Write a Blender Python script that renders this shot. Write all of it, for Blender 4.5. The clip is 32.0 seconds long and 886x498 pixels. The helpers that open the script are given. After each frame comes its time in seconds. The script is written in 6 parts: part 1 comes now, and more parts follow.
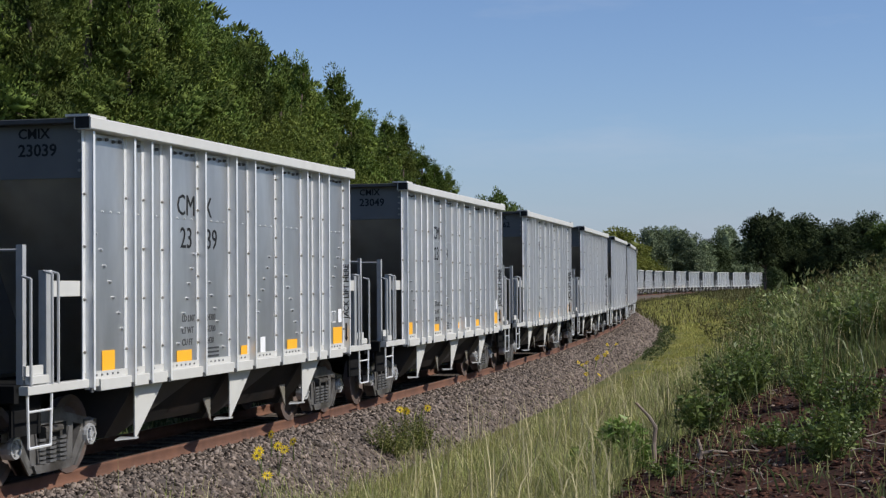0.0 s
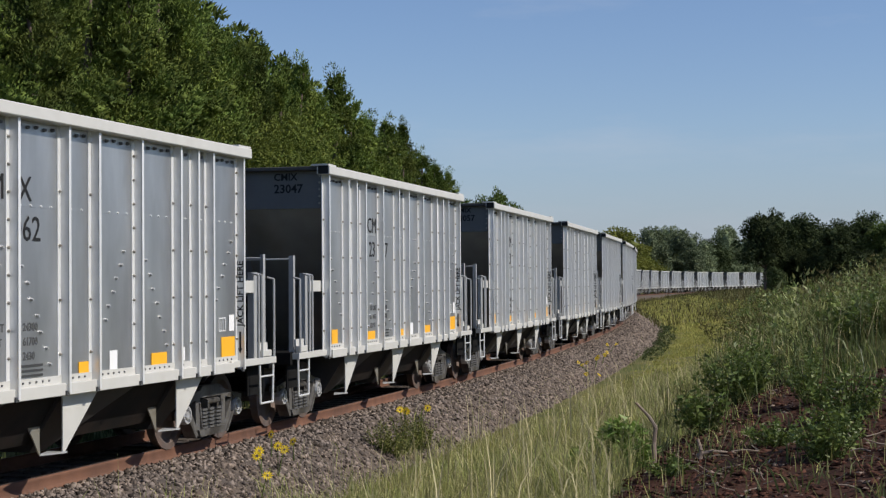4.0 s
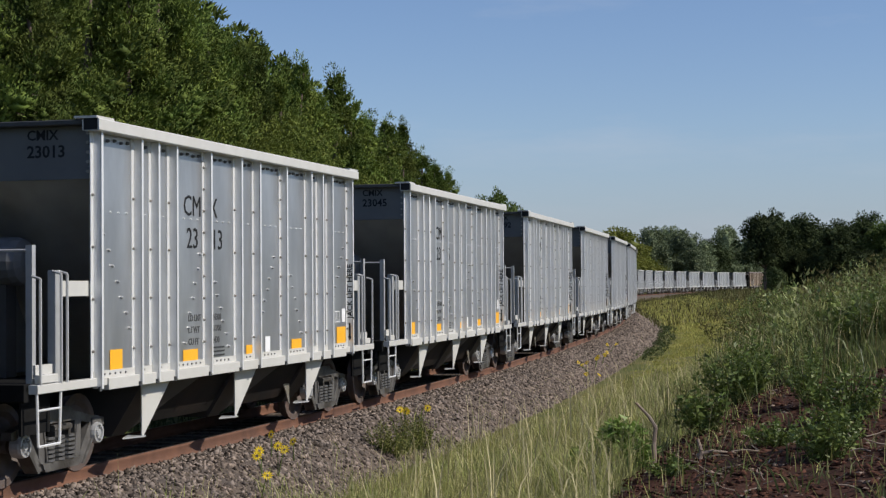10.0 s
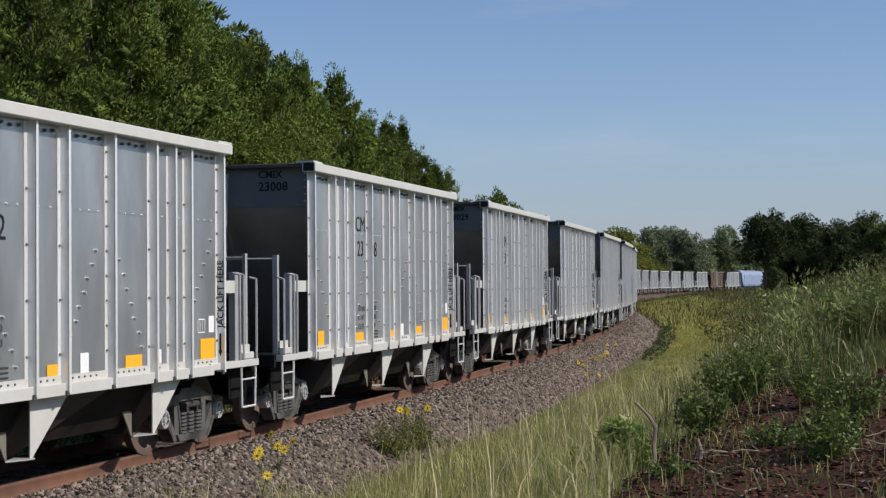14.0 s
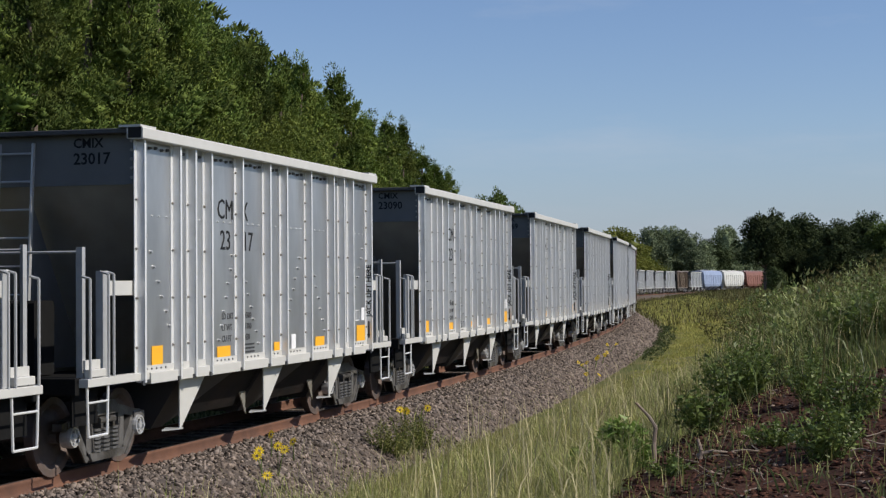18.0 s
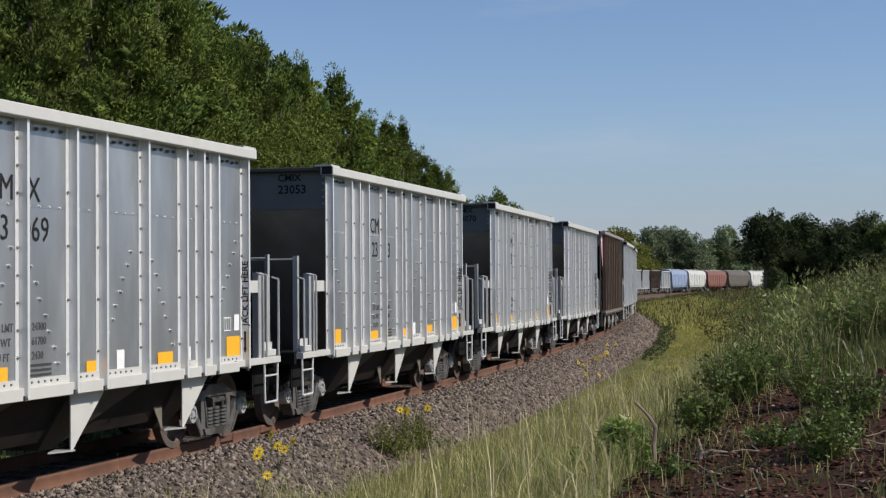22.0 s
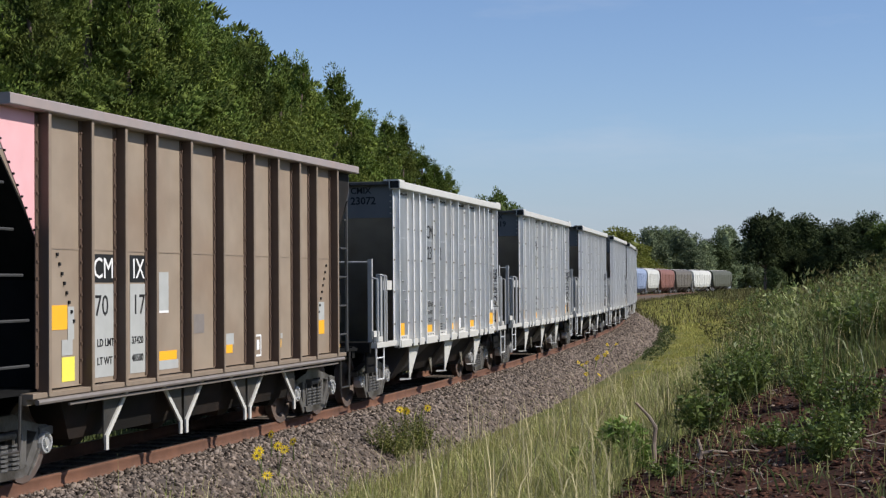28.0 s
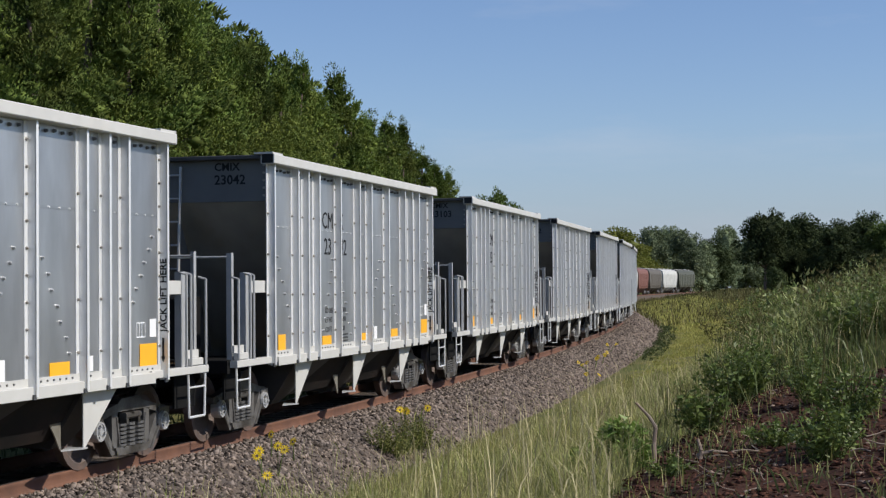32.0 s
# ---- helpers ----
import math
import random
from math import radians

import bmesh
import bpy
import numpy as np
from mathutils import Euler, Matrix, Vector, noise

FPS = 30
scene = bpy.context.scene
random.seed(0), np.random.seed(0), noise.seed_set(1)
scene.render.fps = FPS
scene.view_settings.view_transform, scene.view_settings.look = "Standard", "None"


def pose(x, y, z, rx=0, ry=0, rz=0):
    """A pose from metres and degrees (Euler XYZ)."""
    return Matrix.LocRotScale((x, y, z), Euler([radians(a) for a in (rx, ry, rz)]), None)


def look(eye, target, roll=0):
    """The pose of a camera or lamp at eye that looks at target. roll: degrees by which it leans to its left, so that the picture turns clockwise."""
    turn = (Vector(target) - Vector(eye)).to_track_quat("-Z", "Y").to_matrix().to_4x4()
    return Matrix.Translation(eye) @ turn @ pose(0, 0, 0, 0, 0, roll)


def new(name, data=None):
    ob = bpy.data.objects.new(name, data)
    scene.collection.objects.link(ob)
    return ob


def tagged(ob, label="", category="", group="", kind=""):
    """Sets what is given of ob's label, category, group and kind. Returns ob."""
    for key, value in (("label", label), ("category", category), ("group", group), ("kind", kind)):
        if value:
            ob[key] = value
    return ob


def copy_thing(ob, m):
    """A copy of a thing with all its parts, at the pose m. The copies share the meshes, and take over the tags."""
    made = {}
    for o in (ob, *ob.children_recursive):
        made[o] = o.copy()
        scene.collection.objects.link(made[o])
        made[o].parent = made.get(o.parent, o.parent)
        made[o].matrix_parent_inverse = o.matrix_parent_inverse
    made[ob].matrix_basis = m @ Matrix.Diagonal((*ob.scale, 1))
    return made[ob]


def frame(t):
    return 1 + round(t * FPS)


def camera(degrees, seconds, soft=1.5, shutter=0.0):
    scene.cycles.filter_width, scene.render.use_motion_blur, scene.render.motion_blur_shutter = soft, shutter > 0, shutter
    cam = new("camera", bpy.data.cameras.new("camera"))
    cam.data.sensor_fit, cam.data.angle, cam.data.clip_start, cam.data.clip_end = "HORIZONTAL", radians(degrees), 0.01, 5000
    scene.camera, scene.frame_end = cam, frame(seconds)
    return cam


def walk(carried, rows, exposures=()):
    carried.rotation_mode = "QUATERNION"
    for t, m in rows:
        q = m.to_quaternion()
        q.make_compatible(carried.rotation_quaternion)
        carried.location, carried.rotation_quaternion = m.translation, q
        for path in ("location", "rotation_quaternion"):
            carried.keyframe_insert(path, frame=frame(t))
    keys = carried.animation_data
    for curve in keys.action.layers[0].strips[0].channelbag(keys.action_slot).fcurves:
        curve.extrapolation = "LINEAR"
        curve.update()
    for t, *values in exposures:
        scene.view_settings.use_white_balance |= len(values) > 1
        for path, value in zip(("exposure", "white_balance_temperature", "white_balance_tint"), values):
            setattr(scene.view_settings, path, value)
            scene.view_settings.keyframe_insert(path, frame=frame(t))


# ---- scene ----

# ---- the camera: it stands still on a low bank inside the bend ----
EYE = (0.0, 0.0, 2.216)
cam = camera(30.77, 32.0, soft=1.3)
CAM_POSE = Matrix.Translation(EYE) @ pose(0, 0, 0, 90 + 1.439, 0, 0) @ pose(0, 0, 0, 0, 0, -0.364)
walk(cam, [(0.0, CAM_POSE), (32.0, CAM_POSE)], exposures=[(0.0, -0.05, 6260, 10), (1.0, -0.07, 6330, 10), (3.0, -0.07, 6500, 10), (25.5, -0.07, 6500, 10), (28.0, 0.10, 6420, 10), (30.0, 0.0, 6290, 10), (32.0, 0.0, 6370, 10)])

# ---- world and sun ----
SUN_AZ, SUN_EL = 105.0, 41.0      # degrees from +Y towards +X, and above the horizon
world = bpy.data.worlds.new("world")
scene.world = world
world.use_nodes = True
wn, wl = world.node_tree.nodes, world.node_tree.links
wn.clear()
w_out, w_bg, w_sky = wn.new("ShaderNodeOutputWorld"), wn.new("ShaderNodeBackground"), wn.new("ShaderNodeTexSky")
w_sky.sky_type = 'NISHITA'
w_sky.sun_disc = False
w_sky.sun_elevation, w_sky.sun_rotation = radians(SUN_EL), radians(SUN_AZ)
w_sky.air_density, w_sky.dust_density, w_sky.ozone_density = 1.0, 0.5, 5.0
w_bg.inputs["Strength"].default_value = 0.110
w_tint = wn.new("ShaderNodeMix")
w_tint.data_type, w_tint.blend_type = 'RGBA', 'MULTIPLY'
w_tint.inputs["Factor"].default_value = 1.0
w_tint.inputs["B"].default_value = (1.02, 0.985, 1.06, 1)
# thin high cloud, in long faint wisps
w_tc, w_mp, w_cloud, w_ramp, w_mix = (wn.new(n) for n in ("ShaderNodeTexCoord", "ShaderNodeMapping", "ShaderNodeTexNoise", "ShaderNodeMapRange", "ShaderNodeMix"))
w_mp.inputs["Scale"].default_value = (1.6, 1.6, 9.0)
w_mp.inputs["Location"].default_value = (0.35, 0.1, 0.2)
w_cloud.inputs["Scale"].default_value, w_cloud.inputs["Detail"].default_value, w_cloud.inputs["Roughness"].default_value = 2.2, 6.0, 0.6
w_ramp.inputs["From Min"].default_value, w_ramp.inputs["From Max"].default_value, w_ramp.inputs["To Max"].default_value = 0.5, 0.85, 0.35
w_mix.data_type = 'RGBA'
w_mix.inputs["B"].default_value = (6.0, 6.0, 6.4, 1)
wl.new(w_tc.outputs["Generated"], w_mp.inputs["Vector"])
wl.new(w_mp.outputs[0], w_cloud.inputs["Vector"])
wl.new(w_cloud.outputs["Fac"], w_ramp.inputs["Value"])
wl.new(w_ramp.outputs[0], w_mix.inputs["Factor"])
wl.new(w_sky.outputs[0], w_tint.inputs["A"])
wl.new(w_tint.outputs["Result"], w_mix.inputs["A"])
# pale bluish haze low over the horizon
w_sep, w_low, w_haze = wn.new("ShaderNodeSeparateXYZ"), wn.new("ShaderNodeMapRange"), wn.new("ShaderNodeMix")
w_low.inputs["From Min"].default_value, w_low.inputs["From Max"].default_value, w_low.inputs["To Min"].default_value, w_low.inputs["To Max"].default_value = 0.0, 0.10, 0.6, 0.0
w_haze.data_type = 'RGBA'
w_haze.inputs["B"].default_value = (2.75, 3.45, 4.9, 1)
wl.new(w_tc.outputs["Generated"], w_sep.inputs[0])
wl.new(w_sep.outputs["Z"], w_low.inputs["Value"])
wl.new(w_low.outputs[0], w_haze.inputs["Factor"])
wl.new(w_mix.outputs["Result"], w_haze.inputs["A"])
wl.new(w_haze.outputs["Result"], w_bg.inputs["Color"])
wl.new(w_bg.outputs[0], w_out.inputs[0])
sun_data = bpy.data.lights.new("sun", 'SUN')
sun_data.energy, sun_data.angle, sun_data.color = 4.8, radians(0.6), (1.0, 0.93, 0.83)
sun = new("sun", sun_data)
sun_dir = Vector((math.sin(radians(SUN_AZ)) * math.cos(radians(SUN_EL)), math.cos(radians(SUN_AZ)) * math.cos(radians(SUN_EL)), math.sin(radians(SUN_EL))))
sun.matrix_world = look(sun_dir * 50, (0, 0, 0))


# ---- materials ----
def mat(name, color, rough=0.6, metal=0.0, noise_scale=6.0, amount=0.12, bump=0.0, bump_scale=40.0, second=None, second_scale=1.5, second_at=0.55,
        per_object=0.0, per_island=0.0, translucent=0.0, spec=0.5, stretch=(1, 1, 1), soft=0.12, island_color=None):
    """A surface with fine grain, broad patches of a second colour and a fine relief."""
    m = bpy.data.materials.new(name)
    m.use_nodes = True
    n, l = m.node_tree.nodes, m.node_tree.links
    b = n["Principled BSDF"]
    b.inputs["Roughness"].default_value = rough
    b.inputs["Metallic"].default_value = metal
    b.inputs["Specular IOR Level"].default_value = spec
    tc, mp = n.new("ShaderNodeTexCoord"), n.new("ShaderNodeMapping")
    mp.inputs["Scale"].default_value = stretch
    l.new(tc.outputs["Object"], mp.inputs["Vector"])
    grain = n.new("ShaderNodeTexNoise")
    grain.inputs["Scale"].default_value, grain.inputs["Detail"].default_value = noise_scale, 6.0
    l.new(mp.outputs[0], grain.inputs["Vector"])
    hsv = n.new("ShaderNodeHueSaturation")
    hsv.inputs["Color"].default_value = (*color, 1)
    rng = n.new("ShaderNodeMapRange")
    rng.inputs["To Min"].default_value, rng.inputs["To Max"].default_value = 1 - amount * 2, 1 + amount * 2
    l.new(grain.outputs["Fac"], rng.inputs["Value"])
    value = rng.outputs[0]
    for on, node_name, out in ((per_object, "ShaderNodeObjectInfo", "Random"), (per_island, "ShaderNodeNewGeometry", "Random Per Island")):
        if on:
            src, r2, mul = n.new(node_name), n.new("ShaderNodeMapRange"), n.new("ShaderNodeMath")
            r2.inputs["To Min"].default_value, r2.inputs["To Max"].default_value = 1 - on, 1 + on
            l.new(src.outputs[out], r2.inputs["Value"])
            mul.operation = 'MULTIPLY'
            l.new(value, mul.inputs[0]), l.new(r2.outputs[0], mul.inputs[1])
            value = mul.outputs[0]
    if second:
        patch, ramp, mix = n.new("ShaderNodeTexNoise"), n.new("ShaderNodeMapRange"), n.new("ShaderNodeMix")
        patch.inputs["Scale"].default_value, patch.inputs["Detail"].default_value = second_scale, 5.0
        l.new(mp.outputs[0], patch.inputs["Vector"])
        ramp.inputs["From Min"].default_value, ramp.inputs["From Max"].default_value = second_at - soft, second_at + soft
        l.new(patch.outputs["Fac"], ramp.inputs["Value"])
        mix.data_type = 'RGBA'
        mix.inputs["A"].default_value, mix.inputs["B"].default_value = (*color, 1), (*second, 1)
        l.new(ramp.outputs[0], mix.inputs["Factor"])
        l.new(mix.outputs["Result"], hsv.inputs["Color"])
    if island_color:
        src, pick, mix2 = n.new("ShaderNodeNewGeometry"), n.new("ShaderNodeMath"), n.new("ShaderNodeMix")
        pick.operation = 'FRACT'
        scale7 = n.new("ShaderNodeMath")
        scale7.operation = 'MULTIPLY'
        scale7.inputs[1].default_value = 7.31
        l.new(src.outputs["Random Per Island"], scale7.inputs[0]), l.new(scale7.outputs[0], pick.inputs[0])
        mix2.data_type = 'RGBA'
        l.new(pick.outputs[0], mix2.inputs["Factor"])
        if hsv.inputs["Color"].is_linked:
            l.new(hsv.inputs["Color"].links[0].from_socket, mix2.inputs["A"])
        else:
            mix2.inputs["A"].default_value = (*color, 1)
        mix2.inputs["B"].default_value = (*island_color, 1)
        l.new(mix2.outputs["Result"], hsv.inputs["Color"])
    l.new(value, hsv.inputs["Value"])
    l.new(hsv.outputs[0], b.inputs["Base Color"])
    if bump:
        fine, bn = n.new("ShaderNodeTexNoise"), n.new("ShaderNodeBump")
        fine.inputs["Scale"].default_value, fine.inputs["Detail"].default_value = bump_scale, 4.0
        bn.inputs["Strength"].default_value, bn.inputs["Distance"].default_value = bump, 0.02
        l.new(mp.outputs[0], fine.inputs["Vector"])
        l.new(fine.outputs["Fac"], bn.inputs["Height"])
        l.new(bn.outputs[0], b.inputs["Normal"])
    if translucent:
        tr, mx = n.new("ShaderNodeBsdfTranslucent"), n.new("ShaderNodeMixShader")
        l.new(hsv.outputs[0], tr.inputs["Color"])
        mx.inputs[0].default_value = translucent
        l.new(b.outputs[0], mx.inputs[1]), l.new(tr.outputs[0], mx.inputs[2])
        l.new(mx.outputs[0], n["Material Output"].inputs["Surface"])
    return m


M = {
    # upright streaks: spangle and dirt, with uneven reflections put into the colour
    "galvanised": mat("galvanised", (0.52, 0.53, 0.53), 0.38, 0.76, 2.6, 0.20, 0.32, 1.8, (0.40, 0.405, 0.41), 1.1, 0.5, per_object=0.08, stretch=(1, 1, 0.3), soft=0.15),
    "rib_metal": mat("rib_metal", (0.72, 0.725, 0.72), 0.35, 0.25, 8.0, 0.05, 0.04, 20.0, per_object=0.05),
    "white_paint": mat("white_paint", (0.52, 0.515, 0.485), 0.45, 0.0, 4.0, 0.05, 0.03, 30.0, (0.52, 0.51, 0.47), 1.4, 0.62),
    "dark_steel": mat("dark_steel", (0.036, 0.037, 0.038), 0.6, 0.0, 5.0, 0.15, 0.1, 30.0, (0.05, 0.05, 0.05), 2.0, 0.5),
    "end_paint": mat("end_paint", (0.118, 0.121, 0.121), 0.5, 0.1, 2.0, 0.10, 0.05, 10.0, (0.135, 0.135, 0.13), 0.8, 0.5),
    "slope_metal": mat("slope_metal", (0.34, 0.325, 0.29), 0.42, 0.55, 2.5, 0.12, 0.05, 12.0, (0.27, 0.245, 0.20), 0.8, 0.55),
    "truck_steel": mat("truck_steel", (0.032, 0.031, 0.029), 0.5, 0.0, 9.0, 0.2, 0.2, 45.0, (0.045, 0.036, 0.03), 3.0, 0.55),
    "wheel_steel": mat("wheel_steel", (0.10, 0.082, 0.075), 0.65, 0.2, 8.0, 0.15, 0.1, 40.0, (0.14, 0.095, 0.075), 3.0, 0.55),
    "cap_metal": mat("cap_metal", (0.44, 0.445, 0.45), 0.4, 0.35, 20.0, 0.15),
    "yellow": mat("yellow", (0.85, 0.42, 0.02), 0.5, 0.0, 6.0, 0.04),
    "pale_yellow": mat("pale_yellow", (0.80, 0.72, 0.10), 0.5, 0.0, 6.0, 0.05),
    "white_label": mat("white_label", (0.78, 0.78, 0.78), 0.5, 0.0, 6.0, 0.03),
    "black_paint": mat("black_paint", (0.016, 0.017, 0.018), 0.7, 0.0, 12.0, 0.1, spec=0.2),
    "brown_paint": mat("brown_paint", (0.275, 0.22, 0.165), 0.6, 0.0, 3.0, 0.10, 0.15, 2.5, (0.235, 0.175, 0.125), 0.8, 0.55),
    "brown_lip": mat("brown_lip", (0.22, 0.17, 0.125), 0.6, 0.0, 6.0, 0.1),
    # rib webs: brown, taken darker for the shaded face
    "brown_rib_shaded": mat("brown_rib_shaded", (0.085, 0.055, 0.04), 0.6, 0.0, 6.0, 0.1, 0.05, 30.0),
    "brown_rim": mat("brown_rim", (0.30, 0.26, 0.25), 0.55, 0.1, 3.0, 0.1, 0.05, 20.0, (0.30, 0.24, 0.22), 1.5, 0.55),
    "pink_paint": mat("pink_paint", (0.72, 0.40, 0.42), 0.6, 0.0, 5.0, 0.05, 0.03, 20.0),
    # black of painted parts; on hopper bellies it holds the shade under the car
    "body_shade_black": mat("body_shade_black", (0.014, 0.013, 0.012), 0.8, 0.0, 4.0, 0.15, 0.05, 20.0, (0.030, 0.021, 0.017), 1.2, 0.6, spec=0.15),
    "rail_rust": mat("rail_rust", (0.145, 0.066, 0.038), 0.85, 0.0, 5.0, 0.18, 0.1, 60.0, (0.10, 0.048, 0.03), 1.2, 0.55),
    # worn running surface, with the shadow of the cars put into its colour
    "rail_head": mat("rail_head", (0.16, 0.13, 0.12), 0.45, 0.6, 6.0, 0.1),
    "tie_wood": mat("tie_wood", (0.075, 0.058, 0.045), 0.9, 0.0, 4.0, 0.2, 0.3, 25.0, (0.16, 0.13, 0.105), 2.0, 0.55, stretch=(1, 6, 1), per_object=0.2),
    "ballast": mat("ballast", (0.115, 0.09, 0.072), 0.95, 0.0, 16.0, 0.35, 0.9, 22.0, (0.09, 0.075, 0.065), 1.2, 0.5, spec=0.12),
    "cast_steel": mat("cast_steel", (0.125, 0.12, 0.115), 0.42, 0.2, 9.0, 0.25, 0.25, 30.0, (0.05, 0.045, 0.04), 3.0, 0.52),
    # chute colour darkened to hold the shade under the sill
    "shaded_chute_steel": mat("shaded_chute_steel", (0.030, 0.029, 0.028), 0.6, 0.2, 4.0, 0.15, 0.05, 20.0, (0.035, 0.032, 0.03), 1.2, 0.55),
    "post_metal": mat("post_metal", (0.44, 0.445, 0.445), 0.4, 0.3, 8.0, 0.08, 0.04, 30.0),
    # near black for recessed parts: the shade under the cars, put into colour
    "shade_black": mat("shade_black", (0.012, 0.012, 0.012), 0.95, 0.0, 5.0, 0.2, spec=0.06),
    "faded_black": mat("faded_black", (0.075, 0.078, 0.08), 0.6, 0.1, 12.0, 0.15),
    "tank_grey": mat("tank_grey", (0.12, 0.122, 0.125), 0.5, 0.1, 4.0, 0.12, 0.05, 20.0),
    "pipe_grey": mat("pipe_grey", (0.21, 0.185, 0.17), 0.55, 0.1, 6.0, 0.12, 0.05, 30.0),
    # dark ballast colour: oil, and the shade below the train painted in
    "oily_shaded_stone": mat("oily_shaded_stone", (0.05, 0.043, 0.038), 0.8, 0.0, 25.0, 0.1, 0.0, 30.0, (0.03, 0.026, 0.024), 2.5, 0.5, per_island=0.8, spec=0.25),
    "stone": mat("stone", (0.172, 0.137, 0.113), 0.95, 0.0, 25.0, 0.1, 0.0, 30.0, (0.135, 0.112, 0.097), 2.5, 0.5, per_island=0.85, spec=0.12),
}


# ---- mesh building ----
class Geo:
    """Gathers vertices and faces of one mesh."""

    def __init__(self):
        self.v, self.f = [], []

    def poly(self, verts, faces):
        k = len(self.v)
        self.v += [tuple(p) for p in verts]
        self.f += [tuple(i + k for i in f) for f in faces]
        return self

    def box(self, x0, x1, y0, y1, z0, z1, c=0.0):
        """A box, with its long edges cut by c."""
        if c <= 0:
            return self.poly([(x0, y0, z0), (x1, y0, z0), (x1, y1, z0), (x0, y1, z0), (x0, y0, z1), (x1, y0, z1), (x1, y1, z1), (x0, y1, z1)],
                             [(3, 2, 1, 0), (4, 5, 6, 7), (0, 1, 5, 4), (1, 2, 6, 5), (2, 3, 7, 6), (3, 0, 4, 7)])
        d = (x1 - x0, y1 - y0, z1 - z0)
        axis = d.index(max(d))
        lo, hi = [(x0, y0, z0)[a] for a in range(3) if a != axis], [(x1, y1, z1)[a] for a in range(3) if a != axis]
        ring = [(lo[0] + c, lo[1]), (hi[0] - c, lo[1]), (hi[0], lo[1] + c), (hi[0], hi[1] - c), (hi[0] - c, hi[1]), (lo[0] + c, hi[1]), (lo[0], hi[1] - c), (lo[0], lo[1] + c)]
        return self.prism(ring, axis, (x0, y0, z0)[axis], (x1, y1, z1)[axis])

    def prism(self, ring, axis, a0, a1):
        """A flat outline of points, in the two axes other than axis, pushed from a0 to a1."""
        def at(p, a):
            q = list(p)
            q.insert(axis, a)
            return q
        n = len(ring)
        verts = [at(p, a0) for p in ring] + [at(p, a1) for p in ring]
        faces = [(i, (i + 1) % n, (i + 1) % n + n, i + n) for i in range(n)] + [tuple(range(n))[::-1], tuple(range(n, 2 * n))]
        return self.poly(verts, faces)

    def rod(self, a, b, r, n=6, r2=None):
        """A round bar from a to b."""
        a, b = Vector(a), Vector(b)
        w = (b - a).normalized()
        u = w.orthogonal().normalized()
        t = w.cross(u)
        r2 = r if r2 is None else r2
        ring = [(math.cos(2 * math.pi * i / n), math.sin(2 * math.pi * i / n)) for i in range(n)]
        verts = [a + (u * c + t * s) * r for c, s in ring] + [b + (u * c + t * s) * r2 for c, s in ring]
        faces = [(i, (i + 1) % n, (i + 1) % n + n, i + n) for i in range(n)] + [tuple(range(n))[::-1], tuple(range(n, 2 * n))]
        return self.poly(verts, faces)

    def stud(self, x, y, z, r, h):
        """A bolt head on a side at y, standing out by h."""
        return self.rod((x, y, z), (x, y + h, z), r, 6, r * 0.65)

    def bar(self, points, r, n=6):
        """A bent round bar through points."""
        for a, b in zip(points, points[1:]):
            self.rod(a, b, r, n)
        return self

    def lathe(self, profile, axis_y0, n=20, cx=0.0, cz=0.0):
        """A turned body about the y axis: profile of (radius, y)."""
        k, m = len(profile), n
        verts = [(cx + r * math.cos(2 * math.pi * j / m), axis_y0 + y, cz + r * math.sin(2 * math.pi * j / m)) for r, y in profile for j in range(m)]
        faces = [(i * m + j, i * m + (j + 1) % m, (i + 1) * m + (j + 1) % m, (i + 1) * m + j) for i in range(k - 1) for j in range(m)]
        faces += [tuple(range(m))[::-1], tuple(range((k - 1) * m, k * m))]
        return self.poly(verts, faces)

    def mesh(self, name):
        me = bpy.data.meshes.new(name)
        me.from_pydata(self.v, [], self.f)
        bm = bmesh.new()
        bm.from_mesh(me)
        bmesh.ops.recalc_face_normals(bm, faces=bm.faces)
        bm.to_mesh(me)
        bm.free()
        return me


def part(name, geo, material, parent, label=""):
    """One mesh object under a thing or under a part."""
    me = geo if isinstance(geo, bpy.types.Mesh) else geo.mesh(name)
    if not me.materials:
        me.materials.append(M[material] if isinstance(material, str) else material)
    ob = new(name, me)
    ob.parent = parent
    if label:
        tagged(ob, label)
    return ob


def thing(name, label, category, group="", m=None):
    ob = tagged(new(name), label, category, group)
    ob.empty_display_size = 0.3
    if m is not None:
        ob.matrix_world = m
    return ob


def big_mesh(name, verts, faces, material):
    """A mesh from arrays; faces all of one size."""
    me = bpy.data.meshes.new(name)
    verts, faces = np.asarray(verts, dtype=np.float32), np.asarray(faces, dtype=np.int32)
    k = faces.shape[1]
    me.vertices.add(len(verts))
    me.vertices.foreach_set("co", verts.ravel())
    me.loops.add(faces.size)
    me.loops.foreach_set("vertex_index", faces.ravel())
    me.polygons.add(len(faces))
    me.polygons.foreach_set("loop_start", np.arange(0, faces.size, k, dtype=np.int32))
    me.polygons.foreach_set("loop_total", np.full(len(faces), k, dtype=np.int32))
    me.update(calc_edges=True)
    me.materials.append(material)
    return me


# ---- the line of the track ----
GRADE = 0.004
KNOTS = ((-260, 0.0), (-60, -0.0020), (-40, -0.00364), (0, -0.00288), (40, -0.00135), (80, -0.00192), (105, -0.0008), (130, 0.00011), (190, 0.00086), (260, 0.00213), (420, 0.00295), (640, 0.001))
S = np.arange(-260.0, 640.0, 0.5)
_k = np.interp(S, [a for a, b in KNOTS], [b for a, b in KNOTS])
_i0 = int(np.searchsorted(S, 0.0))
